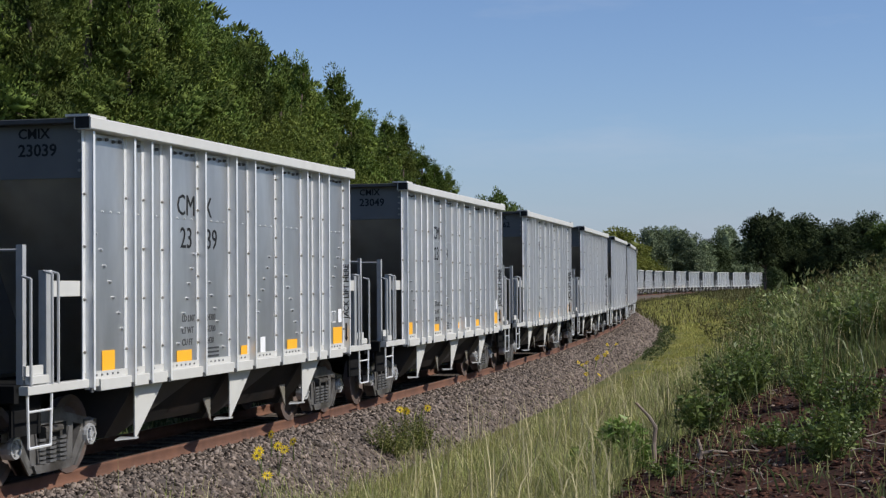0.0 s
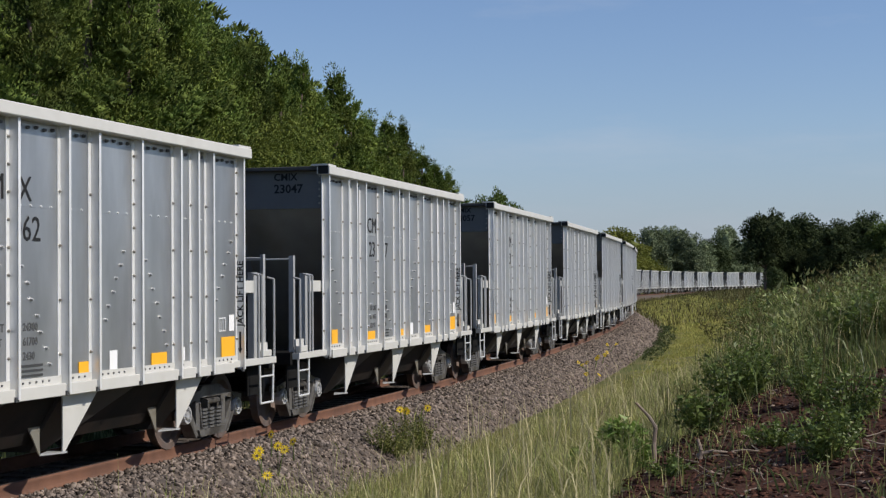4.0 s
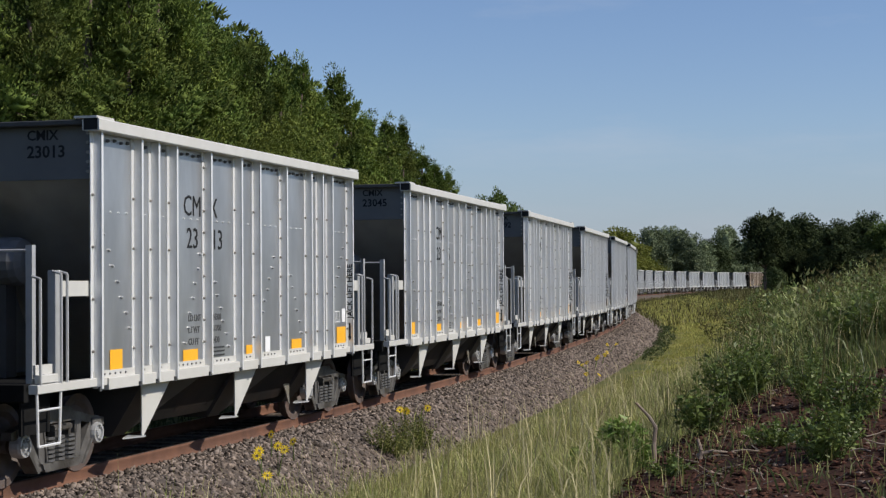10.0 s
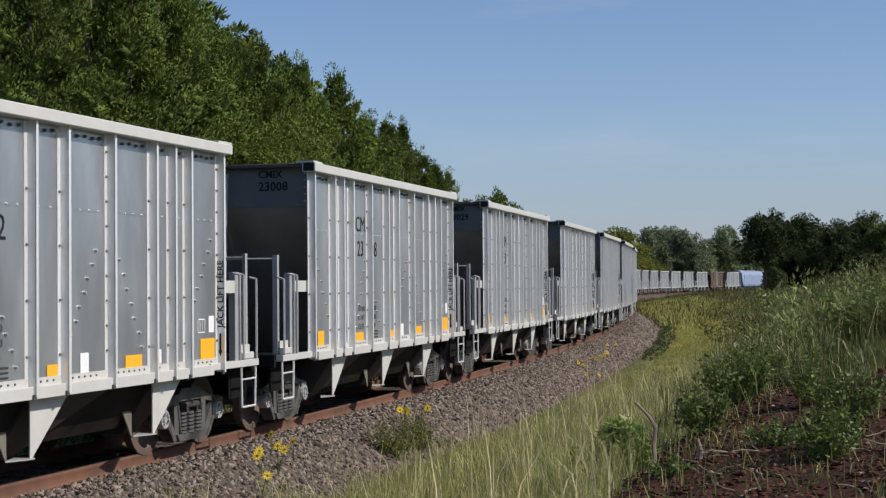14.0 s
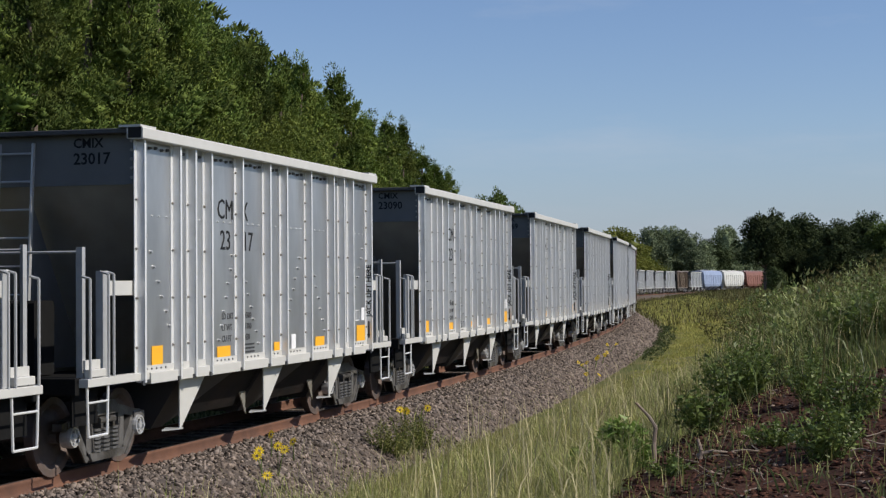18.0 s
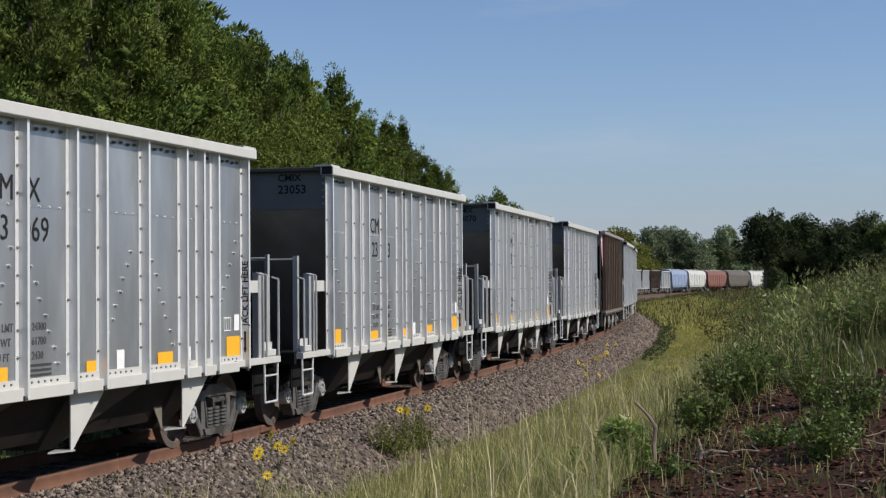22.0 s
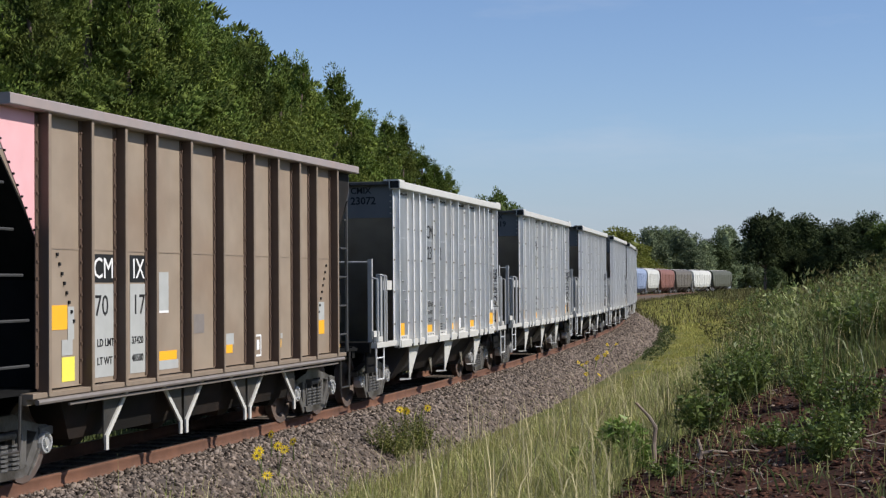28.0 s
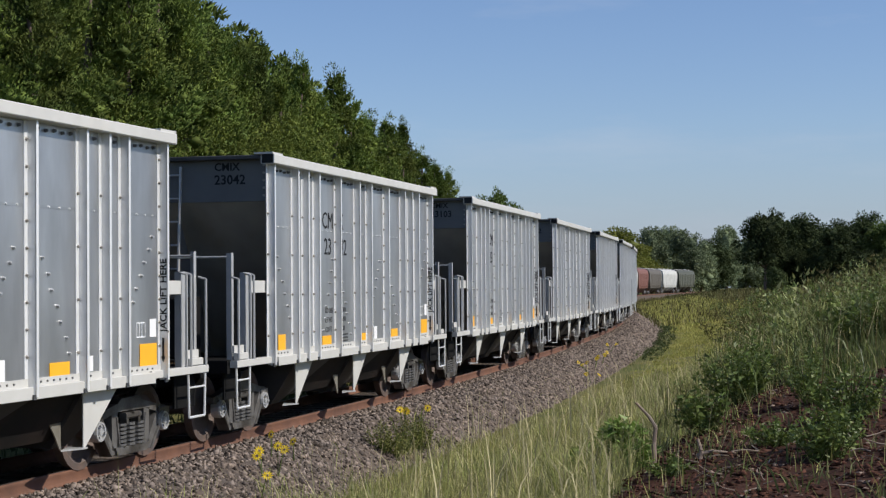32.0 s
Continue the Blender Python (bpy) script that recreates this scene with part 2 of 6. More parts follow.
TH = np.concatenate([[0], np.cumsum((_k[1:] + _k[:-1]) * 0.25)])
TH += 0.28226 - TH[_i0]
LX = np.concatenate([[0], np.cumsum((np.sin(TH[1:]) + np.sin(TH[:-1])) * 0.25)])
LX += -6.02213 - LX[_i0]
LY = np.concatenate([[0], np.cumsum((np.cos(TH[1:]) + np.cos(TH[:-1])) * 0.25)])
LY += 18.0 - LY[_i0]


def line(s, l=0.0, z=0.0):
    """The place at s metres along the track, l metres to its right, z above the rails."""
    x, y, a = np.interp(s, S, LX), np.interp(s, S, LY), np.interp(s, S, TH)
    return x + np.cos(a) * l, y - np.sin(a) * l, GRADE * np.asarray(s) + z


def along(x, y):
    """How far along the track, and how far to its right, places lie."""
    x, y = np.asarray(x, dtype=float).ravel(), np.asarray(y, dtype=float).ravel()
    s, l = np.empty(len(x)), np.empty(len(x))
    for a in range(0, len(x), 4000):
        dx, dy = x[a:a + 4000, None] - LX[None, ::2], y[a:a + 4000, None] - LY[None, ::2]
        i = np.argmin(dx * dx + dy * dy, axis=1) * 2
        r = np.arange(len(i))
        c, sn = np.cos(TH[i]), np.sin(TH[i])
        ddx, ddy = dx[r, i // 2], dy[r, i // 2]
        s[a:a + 4000] = S[i] + ddx * sn + ddy * c
        l[a:a + 4000] = ddx * c - ddy * sn
    return s, l


WAVES = {}


def wave(x, y, size, seed=0):
    """Smooth unevenness between -1 and 1."""
    if (size, seed) not in WAVES:
        q = np.random.RandomState(seed)
        WAVES[size, seed] = [(q.uniform(0, 2 * np.pi), q.uniform(0, 2 * np.pi), 2 * np.pi / (size * q.uniform(0.6, 1.7))) for _ in range(5)]
    out = 0
    for a, p, k in WAVES[size, seed]:
        out = out + np.sin((x * np.cos(a) + y * np.sin(a)) * k + p)
    return out / 3.2


def ground_height(x, y):
    shape = np.shape(x)
    x, y = np.asarray(x, dtype=float).ravel(), np.asarray(y, dtype=float).ravel()
    s, l = along(x, y)
    base = GRADE * np.clip(s, -80, 420)
    far = np.clip((s - 60) / 90, 0, 1)
    near = np.interp(l, [3.0, 5.2, 8.0, 11.0, 16.0, 24.0, 60.0], [-0.78, -0.72, 0.2, 0.55, 0.95, 1.4, 2.0])
    mound = np.interp(l, [3.0, 5.4, 7.2, 9.0, 11.0, 14.0, 24.0, 60.0], [-0.78, -0.66, 0.1, 0.95, 1.5, 1.85, 2.1, 2.2])
    rise = np.clip((s - 1) / 11, 0, 1)
    bank = near * (1 - rise) + mound * rise
    bank_far = np.interp(l, [3.0, 5.0, 9.0, 16.0, 40.0, 90.0], [-0.85, -0.7, -0.1, 0.5, 0.9, 1.2])
    left = np.interp(-l, [3.0, 5.0, 9.0, 30.0], [-0.78, -0.75, -0.1, 0.4])
    z = np.where(l > 0, bank * (1 - far) + bank_far * far, left)
    z = np.where(np.abs(l) < 3.0, -0.8 - 0.25 * far, z)
    rough = np.clip((np.abs(l) - 3.2) / 2.5, 0, 1)
    z = z + rough * (0.12 * wave(x, y, 7.0, 3) + 0.05 * wave(x, y, 1.7, 4))
    return (base + z).reshape(shape)


def surface_height(x, y):
    """The ground or the ballast, whichever is on top."""
    s, l = along(x, y)
    bed = GRADE * s + np.interp(np.abs(l), [0, 1.75, 2.3, 2.95, 3.3, 3.6], [-0.2, -0.2, -0.42, -0.82, -1.1, -9.0])
    return np.maximum(ground_height(x, y).ravel(), bed).reshape(np.shape(x))


# ---- the track ----
def sweep(name, outline, s0, s1, step, material, close=True):
    """An outline of (right, up) pushed along the track."""
    ss = np.arange(s0, s1 + step * 0.5, step)
    n, verts = len(outline), []
    for l, z in outline:
        x, y, zz = line(ss, l, z)
        verts.append(np.stack([x, y, zz], axis=1))
    verts = np.stack(verts, axis=1).reshape(-1, 3)
    i, j = np.meshgrid(np.arange(len(ss) - 1), np.arange(n if close else n - 1), indexing="ij")
    i, j = i.ravel(), j.ravel()
    k = (j + 1) % n
    return big_mesh(name, verts, np.stack([i * n + j, (i + 1) * n + j, (i + 1) * n + k, i * n + k], axis=1), material)


def rail_outline(c, w):
    half = [(0.075, -0.172), (0.075, -0.160), (0.040, -0.146), (0.031, -0.125), (0.031, -0.055), (0.036, -0.038), (0.037, -0.008), (0.030, 0.0)]
    return [(c + a * w, b) for a, b in half] + [(c - a * w, b) for a, b in reversed(half)]


track = tagged(new("railway_track"), "rusty steel rails on dark wooden sleepers in grey ballast", "railway track", kind="structure")
for c in (0.7545, -0.7545):
    part("rail", sweep("rail", rail_outline(c, 1.0), -255, 630, 1.0, M["rail_rust"]), "rail_rust", track, "rust-brown steel rail")
    part("rail_head", sweep("rail_head", [(c - 0.018, 0.0015), (c + 0.018, 0.0015)], -255, 630, 1.0, M["rail_head"], False), "rail_head", track, "worn strip on the rail head, darkened for the train's shadow")
bed = tagged(new("ballast_bed", sweep("ballast_bed", [(-3.6, -1.2), (-3.0, -0.82), (-1.75, -0.2), (-0.8, -0.215), (0, -0.2), (0.8, -0.20), (0.9, -0.158), (1.7, -0.165), (2.3, -0.42), (2.95, -0.82), (3.6, -1.2)],
             -255, 630, 1.0, M["ballast"], False)), "bed of crushed grey-pink stone under the track", "ballast", kind="structure")


sleeper_mesh = Geo().box(-0.115, 0.115, -1.3, 1.3, -0.33, -0.172, 0.012).mesh("sleeper")
for k in range(150):
    s = -8 + k * 0.55
    x, y, z = (float(c) for c in line(s))
    ob = part("sleeper", sleeper_mesh, "tie_wood", track)
    ob.matrix_basis = Matrix.Translation((x, y, z)) @ pose(0, 0, 0, 0, 0, 90 - math.degrees(float(np.interp(s, S, TH))))


def scatter_stones(name, count, s0, s1, l0, l1, size, seed, material="stone", label="loose crushed grey and pinkish ballast stones"):
    """Crushed stones lying on the ballast's top and shoulder."""
    q = np.random.RandomState(seed)
    s, l = s0 + (s1 - s0) * q.rand(count) ** 1.35, q.uniform(l0, l1, count)
    top = np.interp(l, [-1.75, -0.8, 0, 0.8, 0.9, 1.7, 2.3, 2.95, 3.6], [-0.2, -0.215, -0.2, -0.2, -0.158, -0.165, -0.42, -0.82, -0.86])
    x, y, z = line(s, l, top)
    r = size * q.uniform(0.5, 1.25, count)
    octa = np.array([(1, 0, 0), (0, 1, 0), (-1, 0, 0), (0, -1, 0), (0, 0, 1), (0, 0, -1)], dtype=float)
    tri = np.array([(0, 1, 4), (1, 2, 4), (2, 3, 4), (3, 0, 4), (1, 0, 5), (2, 1, 5), (3, 2, 5), (0, 3, 5)])
    v = octa[None] * q.uniform(0.6, 1.25, (count, 6, 1)) + q.normal(0, 0.22, (count, 6, 3))
    a, b = q.uniform(0, 6.28, count), q.uniform(0, 6.28, count)
    ca, sa, cb, sb = np.cos(a), np.sin(a), np.cos(b), np.sin(b)
    vx, vy, vz = v[..., 0], v[..., 1], v[..., 2] * 0.8
    vx, vy = vx * ca[:, None] - vy * sa[:, None], vx * sa[:, None] + vy * ca[:, None]
    vy, vz = vy * cb[:, None] - vz * sb[:, None], vy * sb[:, None] + vz * cb[:, None]
    v = np.stack([vx, vy, vz], axis=2) * r[:, None, None] + np.stack([x, y, z], axis=1)[:, None]
    f = tri[None] + (np.arange(count) * 6)[:, None, None]
    return tagged(new(name, big_mesh(name, v.reshape(-1, 3), f.reshape(-1, 3), M[material])), label, "gravel", kind="stuff")


scatter_stones("ballast_stones", 36000, -6, 60, 0.86, 3.3, 0.044, 11)
scatter_stones("ballast_stones", 9000, 55, 130, 0.86, 3.2, 0.06, 12)
# stones and strip between the rails carry the train's shade in their colour
scatter_stones("ballast_stones", 9000, -6, 45, -0.66, 0.66, 0.036, 13, "oily_shaded_stone", "ballast stones between the rails, darkened for oil and the train's shade")
part("oily_crib", sweep("oily_crib", [(-0.68, -0.190), (0.68, -0.190)], -30, 200, 1.0, M["oily_shaded_stone"], False), "oily_shaded_stone", bed, "ballast between the rails, darkened for oil and the train's shade")

# ---- the ground: one sheet to the horizon ----
M["turf"] = mat("turf", (0.13, 0.12, 0.048), 0.95, 0.0, 5.0, 0.3, 0.6, 8.0, (0.085, 0.095, 0.03), 0.35, 0.5, spec=0.1)
M["bare_soil"] = mat("bare_soil", (0.064, 0.030, 0.020), 0.95, 0.0, 7.0, 0.4, 1.0, 16.0, (0.03, 0.017, 0.012), 1.3, 0.52, spec=0.1)


def spread(lo, dense0, dense1, hi, fine, growth):
    mid = list(np.arange(dense0, dense1, fine))
    up, step = [dense1], fine
    while up[-1] < hi:
        step *= growth
        up.append(up[-1] + step)
    down, step = [dense0 - fine], fine
    while down[-1] > lo:
        step *= growth
        down.append(down[-1] - step)
    return np.array(down[::-1] + mid + up)


def soil_here(x, y):
    """Where the bank lies bare."""
    s, l = along(x, y)
    cover = wave(np.asarray(x).ravel(), np.asarray(y).ravel(), 2.6, 8) * 0.9
    edge = np.minimum(np.minimum((l - 7.6) / 0.8, (13.5 - l) / 1.5), np.minimum((s + 12) / 2.0, (9.5 - s) / 2.5))
    return (edge + cover * 0.8) > 0.35


gx, gy = spread(-1900, -12, 18, 1900, 0.34, 1.13), spread(-700, 8, 52, 3200, 0.42, 1.12)
GX, GY = np.meshgrid(gx, gy, indexing="ij")
GZ = ground_height(GX, GY)
nx, ny = len(gx), len(gy)
gi, gj = np.meshgrid(np.arange(nx - 1), np.arange(ny - 1), indexing="ij")
gi, gj = gi.ravel(), gj.ravel()
ground = new("ground", big_mesh("ground", np.stack([GX, GY, GZ], axis=2).reshape(-1, 3), np.stack([gi * ny + gj, (gi + 1) * ny + gj, (gi + 1) * ny + gj + 1, gi * ny + gj + 1], axis=1), M["turf"]))
ground.data.materials.append(M["bare_soil"])
bare = soil_here((gx[gi] + gx[gi + 1]) / 2, (gy[gj] + gy[gj + 1]) / 2)
ground.data.polygons.foreach_set("material_index", bare.astype(np.int32))
tagged(ground, "weedy ground with a bare patch of reddish soil on the bank", "ground", kind="structure")


# ---- railway cars ----
def lettering(text, size, material, parent, m, name="lettering", label=""):
    """Painted words, as thin raised letters."""
    ob = part(name, LETTERS[text, size, material], material, parent, label)
    ob.matrix_basis = m
    return ob


LETTERS = {}


def cut_letters(wanted):
    """Makes the meshes of all words at once."""
    sources = []
    for text, size, material in wanted:
        cu = bpy.data.curves.new("lettering", 'FONT')
        cu.body, cu.size, cu.extrude, cu.resolution_u, cu.offset = text, size, 0.002, 2, size * (0.018 if size < 0.3 else 0.0)
        sources.append((new("lettering_source", cu), (text, size, material)))
    bpy.context.view_layer.update()
    graph = bpy.context.evaluated_depsgraph_get()
    for ob, key in sources:
        LETTERS[key] = bpy.data.meshes.new_from_object(ob.evaluated_get(graph))
        LETTERS[key].materials.clear()
        LETTERS[key].materials.append(M[key[2]])
    for ob, key in sources:
        cu = ob.data
        bpy.data.objects.remove(ob)
        bpy.data.curves.remove(cu)


def on_side(x, z, y=1.482, right=True):
    """The pose of writing that begins at x, z on a car's side."""
    return Matrix.Translation((x, -y, z)) @ pose(0, 0, 0, 90, 0, 0) if right else Matrix.Translation((x, y, z)) @ pose(0, 0, 0, 90, 0, 180)


WHEEL_R = 0.457


def truck(car, x):
    """A two-axle truck with its centre at x."""
    g = Geo().box(-0.22, 0.22, -0.95, 0.95, 0.42, 0.62, 0.05).box(-0.3, 0.3, -0.35, 0.35, 0.6, 0.74, 0.04)
    # bolster coloured near black, for the shade behind the side frames
    bolster = part("truck", TRUCK.setdefault("bolster", g.mesh("truck")), "shade_black", car, "grimy cast-steel truck with its bolster blackened for shade")
    bolster.location = (x, 0, 0)
    for sd in (1, -1):
        if ("frame", sd) not in TRUCK:
            y0, y1 = sorted((sd * 0.93, sd * 1.06))
            f = Geo()
            f.prism([(-1.12, 0.54), (-1.12, 0.63), (-0.80, 0.68), (-0.42, 0.76), (0.42, 0.76), (0.80, 0.68), (1.12, 0.63), (1.12, 0.54), (0.98, 0.54), (0.95, 0.58), (0.70, 0.60), (0.40, 0.66), (-0.40, 0.66), (-0.70, 0.60), (-0.95, 0.58), (-0.98, 0.54)], 1, y0, y1)
            f.prism([(-0.40, 0.11), (0.40, 0.11), (0.46, 0.21), (-0.46, 0.21)], 1, y0 - 0.03, y1 + 0.03)
            for e in (1, -1):
                f.prism([(e * 0.76, 0.62), (e * 0.98, 0.60), (e * 0.56, 0.11), (e * 0.40, 0.13)], 1, y0, y1)
                f.prism([(e * 0.93, 0.60), (e * 0.98, 0.60), (e * 0.56, 0.11), (e * 0.52, 0.115)], 1, y0 - 0.025, y1 + 0.025)
                f.prism([(e * 0.37, 0.18), (e * 0.50, 0.18), (e * 0.52, 0.66), (e * 0.36, 0.66)], 1, y0, y1)
                f.rod((e * 0.33, (y0 + y1) / 2 + sd * 0.07, 0.24), (e * 0.40, (y0 + y1) / 2 + sd * 0.07, 0.60), 0.018, 6)
                f.box(e * 0.889 - 0.11, e * 0.889 + 0.11, y0 - 0.02, y1 + 0.01, 0.54, 0.66, 0.03)
            ye = y1 if sd > 0 else y0
            f.box(-0.21, 0.21, *sorted((ye - sd * 0.06, ye + sd * 0.05)), 0.56, 0.64, 0.02).box(-0.19, -0.13, *sorted((ye - sd * 0.06, ye + sd * 0.04)), 0.50, 0.57).box(0.13, 0.19, *sorted((ye - sd * 0.06, ye + sd * 0.04)), 0.50, 0.57)
            f.prism([(-0.36, 0.76), (0.36, 0.76), (0.26, 0.83), (-0.26, 0.83)], 1, y0, y1)
            TRUCK["frame", sd] = f.mesh("side_frame")
            c = Geo()
            for cx, r in ((-0.24, 0.105), (0.0, 0.105), (0.24, 0.105)):
                for k in range(6):
                    c.lathe_z(cx, sd * 1.01, r, 0.215 + k * 0.052)
            TRUCK["spring", sd] = c.mesh("coil_spring")
        part("side_frame", TRUCK["frame", sd], "cast_steel", bolster)
        tagged(part("coil_spring", TRUCK["spring", sd], "spring_steel", bolster, "stack of steel coil springs"), kind="stuff")
    for e in (-1, 1):
        if "wheels" not in TRUCK:
            w = Geo()
            for sd in (1, -1):
                w.lathe([(0.10, 0.0), (0.20, -0.015 * sd), (0.36, 0.02 * sd), (0.40, -0.01 * sd), (0.457, -0.01 * sd), (0.46, 0.09 * sd), (0.485, 0.10 * sd), (0.485, 0.125 * sd), (0.40, 0.125 * sd), (0.34, 0.08 * sd), (0.16, 0.10 * sd)][::1], sd * 0.80 - sd * 0.11, 22)
            w.rod((0, -0.9, 0), (0, 0.9, 0), 0.085, 10)
            TRUCK["wheels"] = w.mesh("wheel_set")
            for sd in (1, -1):
                b = Geo()
                b.lathe([(0.13, 0.0), (0.135, sd * 0.11), (0.125, sd * 0.145), (0.100, sd * 0.145), (0.092, sd * 0.115), (0.055, sd * 0.115), (0.045, sd * 0.15), (0.01, sd * 0.15)], sd * 0.97, 14)
                for k in range(3):
                    a = k * 2.094
                    b.rod((0.08 * math.cos(a), sd * 1.10, 0.08 * math.sin(a)), (0.08 * math.cos(a), sd * 1.135, 0.08 * math.sin(a)), 0.02, 6)
                TRUCK["cap", sd] = b.mesh("bearing_cap")
        ws = part("wheel_set", TRUCK["wheels"], "wheel_steel", bolster, "steel wheels on their axle")
        ws.location = (e * 0.889, 0, WHEEL_R)
        for sd in (1, -1):
            cap = part("bearing_cap", TRUCK["cap", sd], "cap_metal", bolster, "round bearing cap with three bolts")
            cap.location = (e * 0.889, 0, WHEEL_R)
    return bolster


def lathe_z(self, cx, cy, r, z):
    """One turn of a coil spring."""
    return self.poly([(cx + rr * math.cos(a), cy + rr * math.sin(a), z + h) for rr, h in ((r, 0.0), (r, 0.03), (r * 0.72, 0.03), (r * 0.72, 0.0)) for a in [i * math.pi / 4 for i in range(8)]],
                     [(i * 8 + j, i * 8 + (j + 1) % 8, ((i + 1) % 4) * 8 + (j + 1) % 8, ((i + 1) % 4) * 8 + j) for i in range(4) for j in range(8)])


Geo.lathe_z = lathe_z
TRUCK = {}
RIBS = (-4.70, -3.62, -3.13, -2.58, -1.45, -0.35, 0.37, 1.49, 2.62, 3.17, 3.66, 4.72)


def hopper_car(tank_near=False, far=False):
    """An open-top aggregate hopper with galvanised ribbed sides and white sills; far ones never come near enough to show bolts and writing."""
    car = thing("hopper_car", "silver galvanised open-top hopper car with white sills rolling on the track", "hopper car", "cars of the train")
    for x in (-4.73, 4.73):
        truck(car, x)
    for sd in (-1, 1):
        y = sd * 1.48
        side = Geo()
        side.box(-4.72, 4.72, min(y, y - sd * 0.012), max(y, y - sd * 0.012), 1.16, 4.12)
        panel = part("side_panel", side, "galvanised", car, "galvanised sheet with rows of bolts")
        part("sheet_lap", Geo().box(-4.7, 4.7, min(y, y + sd * 0.003), max(y, y + sd * 0.003), 3.155, 3.19), "galvanised", panel)
        near_side = sd < 0 and not far
        if near_side:
            bolts, laps, studs = Geo(), Geo(), Geo()
            for x0, x1 in zip(RIBS, RIBS[1:]):
                n = max(2, round((x1 - x0 - 0.12) / 0.2))
                for j in range(n):
                    bx = x0 + 0.10 + (x1 - x0 - 0.2) * (j + 0.5) / n
                    bolts.stud(bx, y, 4.045 - 0.012 * (j % 2), 0.024, -0.04)
                for j in range(max(2, n - 1)):
                    laps.stud(x0 + 0.12 + (x1 - x0 - 0.22) * (j + 0.5) / max(2, n - 1), y, 3.172, 0.016, -0.016)
            for a, b, c, d in ((-4.45, 2.9, -3.75, 1.75), (-2.1, 1.5, -1.6, 2.7), (-1.2, 2.5, -0.6, 1.4), (1.8, 2.6, 2.4, 1.5), (0.6, 1.7, 1.2, 2.7), (3.85, 1.9, 4.5, 2.9)):
                for j in range(7):
                    t = j / 6
                    studs.stud(a + (c - a) * t + 0.03 * (j % 2), y, b + (d - b) * t, 0.024, -0.034)
            tagged(part("bolt_row", bolts, "tank_grey", panel), kind="stuff")
            tagged(part("lap_bolts", laps, "rib_metal", panel), kind="stuff")
            tagged(part("stud_row", studs, "cap_metal", panel), kind="stuff")
        rivets = Geo()
        for x in RIBS:
            g = Geo()
            y0, y1 = sorted((y, sd * 1.59))
            g.box(x - 0.004, x + 0.006, y0, y1, 1.06, 4.115)
            lip0, lip1 = sorted((sd * 1.585, sd * 1.60))
            g.box(x - 0.004, x + 0.046, lip0, lip1, 1.06, 4.115)
            fl0, fl1 = sorted((y, sd * 1.492))
            g.box(x - 0.075, x, fl0, fl1, 1.16, 4.115)
            many = x in (-1.45, 1.49, 4.72)
            for j in range(9 if many else 4):
                z = 1.5 + j * (0.3 if many else 0.62)
                if near_side:
                    rivets.stud(x - 0.038, sd * 1.492, z, 0.021, -0.026)
            part("side_rib", g, "rib_metal", car)
        if near_side:
            for j in range(5):
                rivets.rod((-4.715, -1.43, 3.64 + j * 0.115), (-4.735, -1.43, 3.64 + j * 0.115), 0.02, 6)
            tagged(part("rivet_row", rivets, "slope_metal", panel), kind="stuff")
        part("top_rim", Geo().box(-4.88, 4.88, *sorted((sd * 1.44, sd * 1.66)), 4.11, 4.255, 0.012), "white_paint", car, "white-painted top rim")
        sill = Geo().box(-4.45, 4.45, *sorted((sd * 1.42, sd * 1.56)), 1.03, 1.17, 0.006).box(-4.72, 4.72, *sorted((sd * 1.485, sd * 1.497)), 1.15, 1.26)
        sill.box(-6.1, -4.40, *sorted((sd * 1.42, sd * 1.535)), 1.085, 1.185, 0.006).box(4.40, 6.1, *sorted((sd * 1.42, sd * 1.535)), 1.085, 1.185, 0.006)
        s_ob = part("side_sill", sill, "white_paint", car, "white side sill")
        if near_side:
            rv = Geo()
            for k, (x0, x1) in enumerate(zip(RIBS, RIBS[1:])):
                for j in range(max(1, int((x1 - x0 - 0.15) / 0.14))):
                    rv.box(x0 + 0.1 + j * 0.14, x0 + 0.124 + j * 0.14, *sorted((sd * 1.497, sd * 1.508)), 1.205, 1.227)
            for x in RIBS:
                rv.box(x - 0.03, x + 0.03, *sorted((sd * 1.56, sd * 1.585)), 1.03, 1.085)
            tagged(part("rivet_row", rv, "faded_black", s_ob), kind="stuff")
        # chute gussets, triangular, with their lips
        for x in (-3.2, -0.13, 2.9):
            part("gusset", Geo().prism([(x, 1.03), (x + 0.86, 1.03), (x + 0.12, 0.42), (x + 0.05, 0.36), (x, 0.36)], 1, *sorted((sd * 1.37, sd * 1.385))), "white_paint", car, "white triangular gusset plate")
            part("gusset_lip", Geo().prism([(x - 0.34, sd * 1.28), (x + 0.06, sd * 1.16), (x + 0.06, sd * 1.41), (x - 0.02, sd * 1.41)], 2, 0.345, 0.365), "post_metal", car, "pointed steel lip of the chute")
            if x > 2 or (x > -1 and not tank_near):
                part("chute_side", Geo().prism([(x - 0.55, 1.02), (x - 0.01, 1.02), (x - 0.01, 0.42), (x + 0.02, 0.30), (x - 0.04, 0.34), (x - 0.13, 0.48)], 1, *sorted((sd * 1.075, sd * 1.09))), "slope_metal", car, "bare steel side of the chute")
    # chutes coloured dark, as the shade under the car leaves them
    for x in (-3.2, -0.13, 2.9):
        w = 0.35
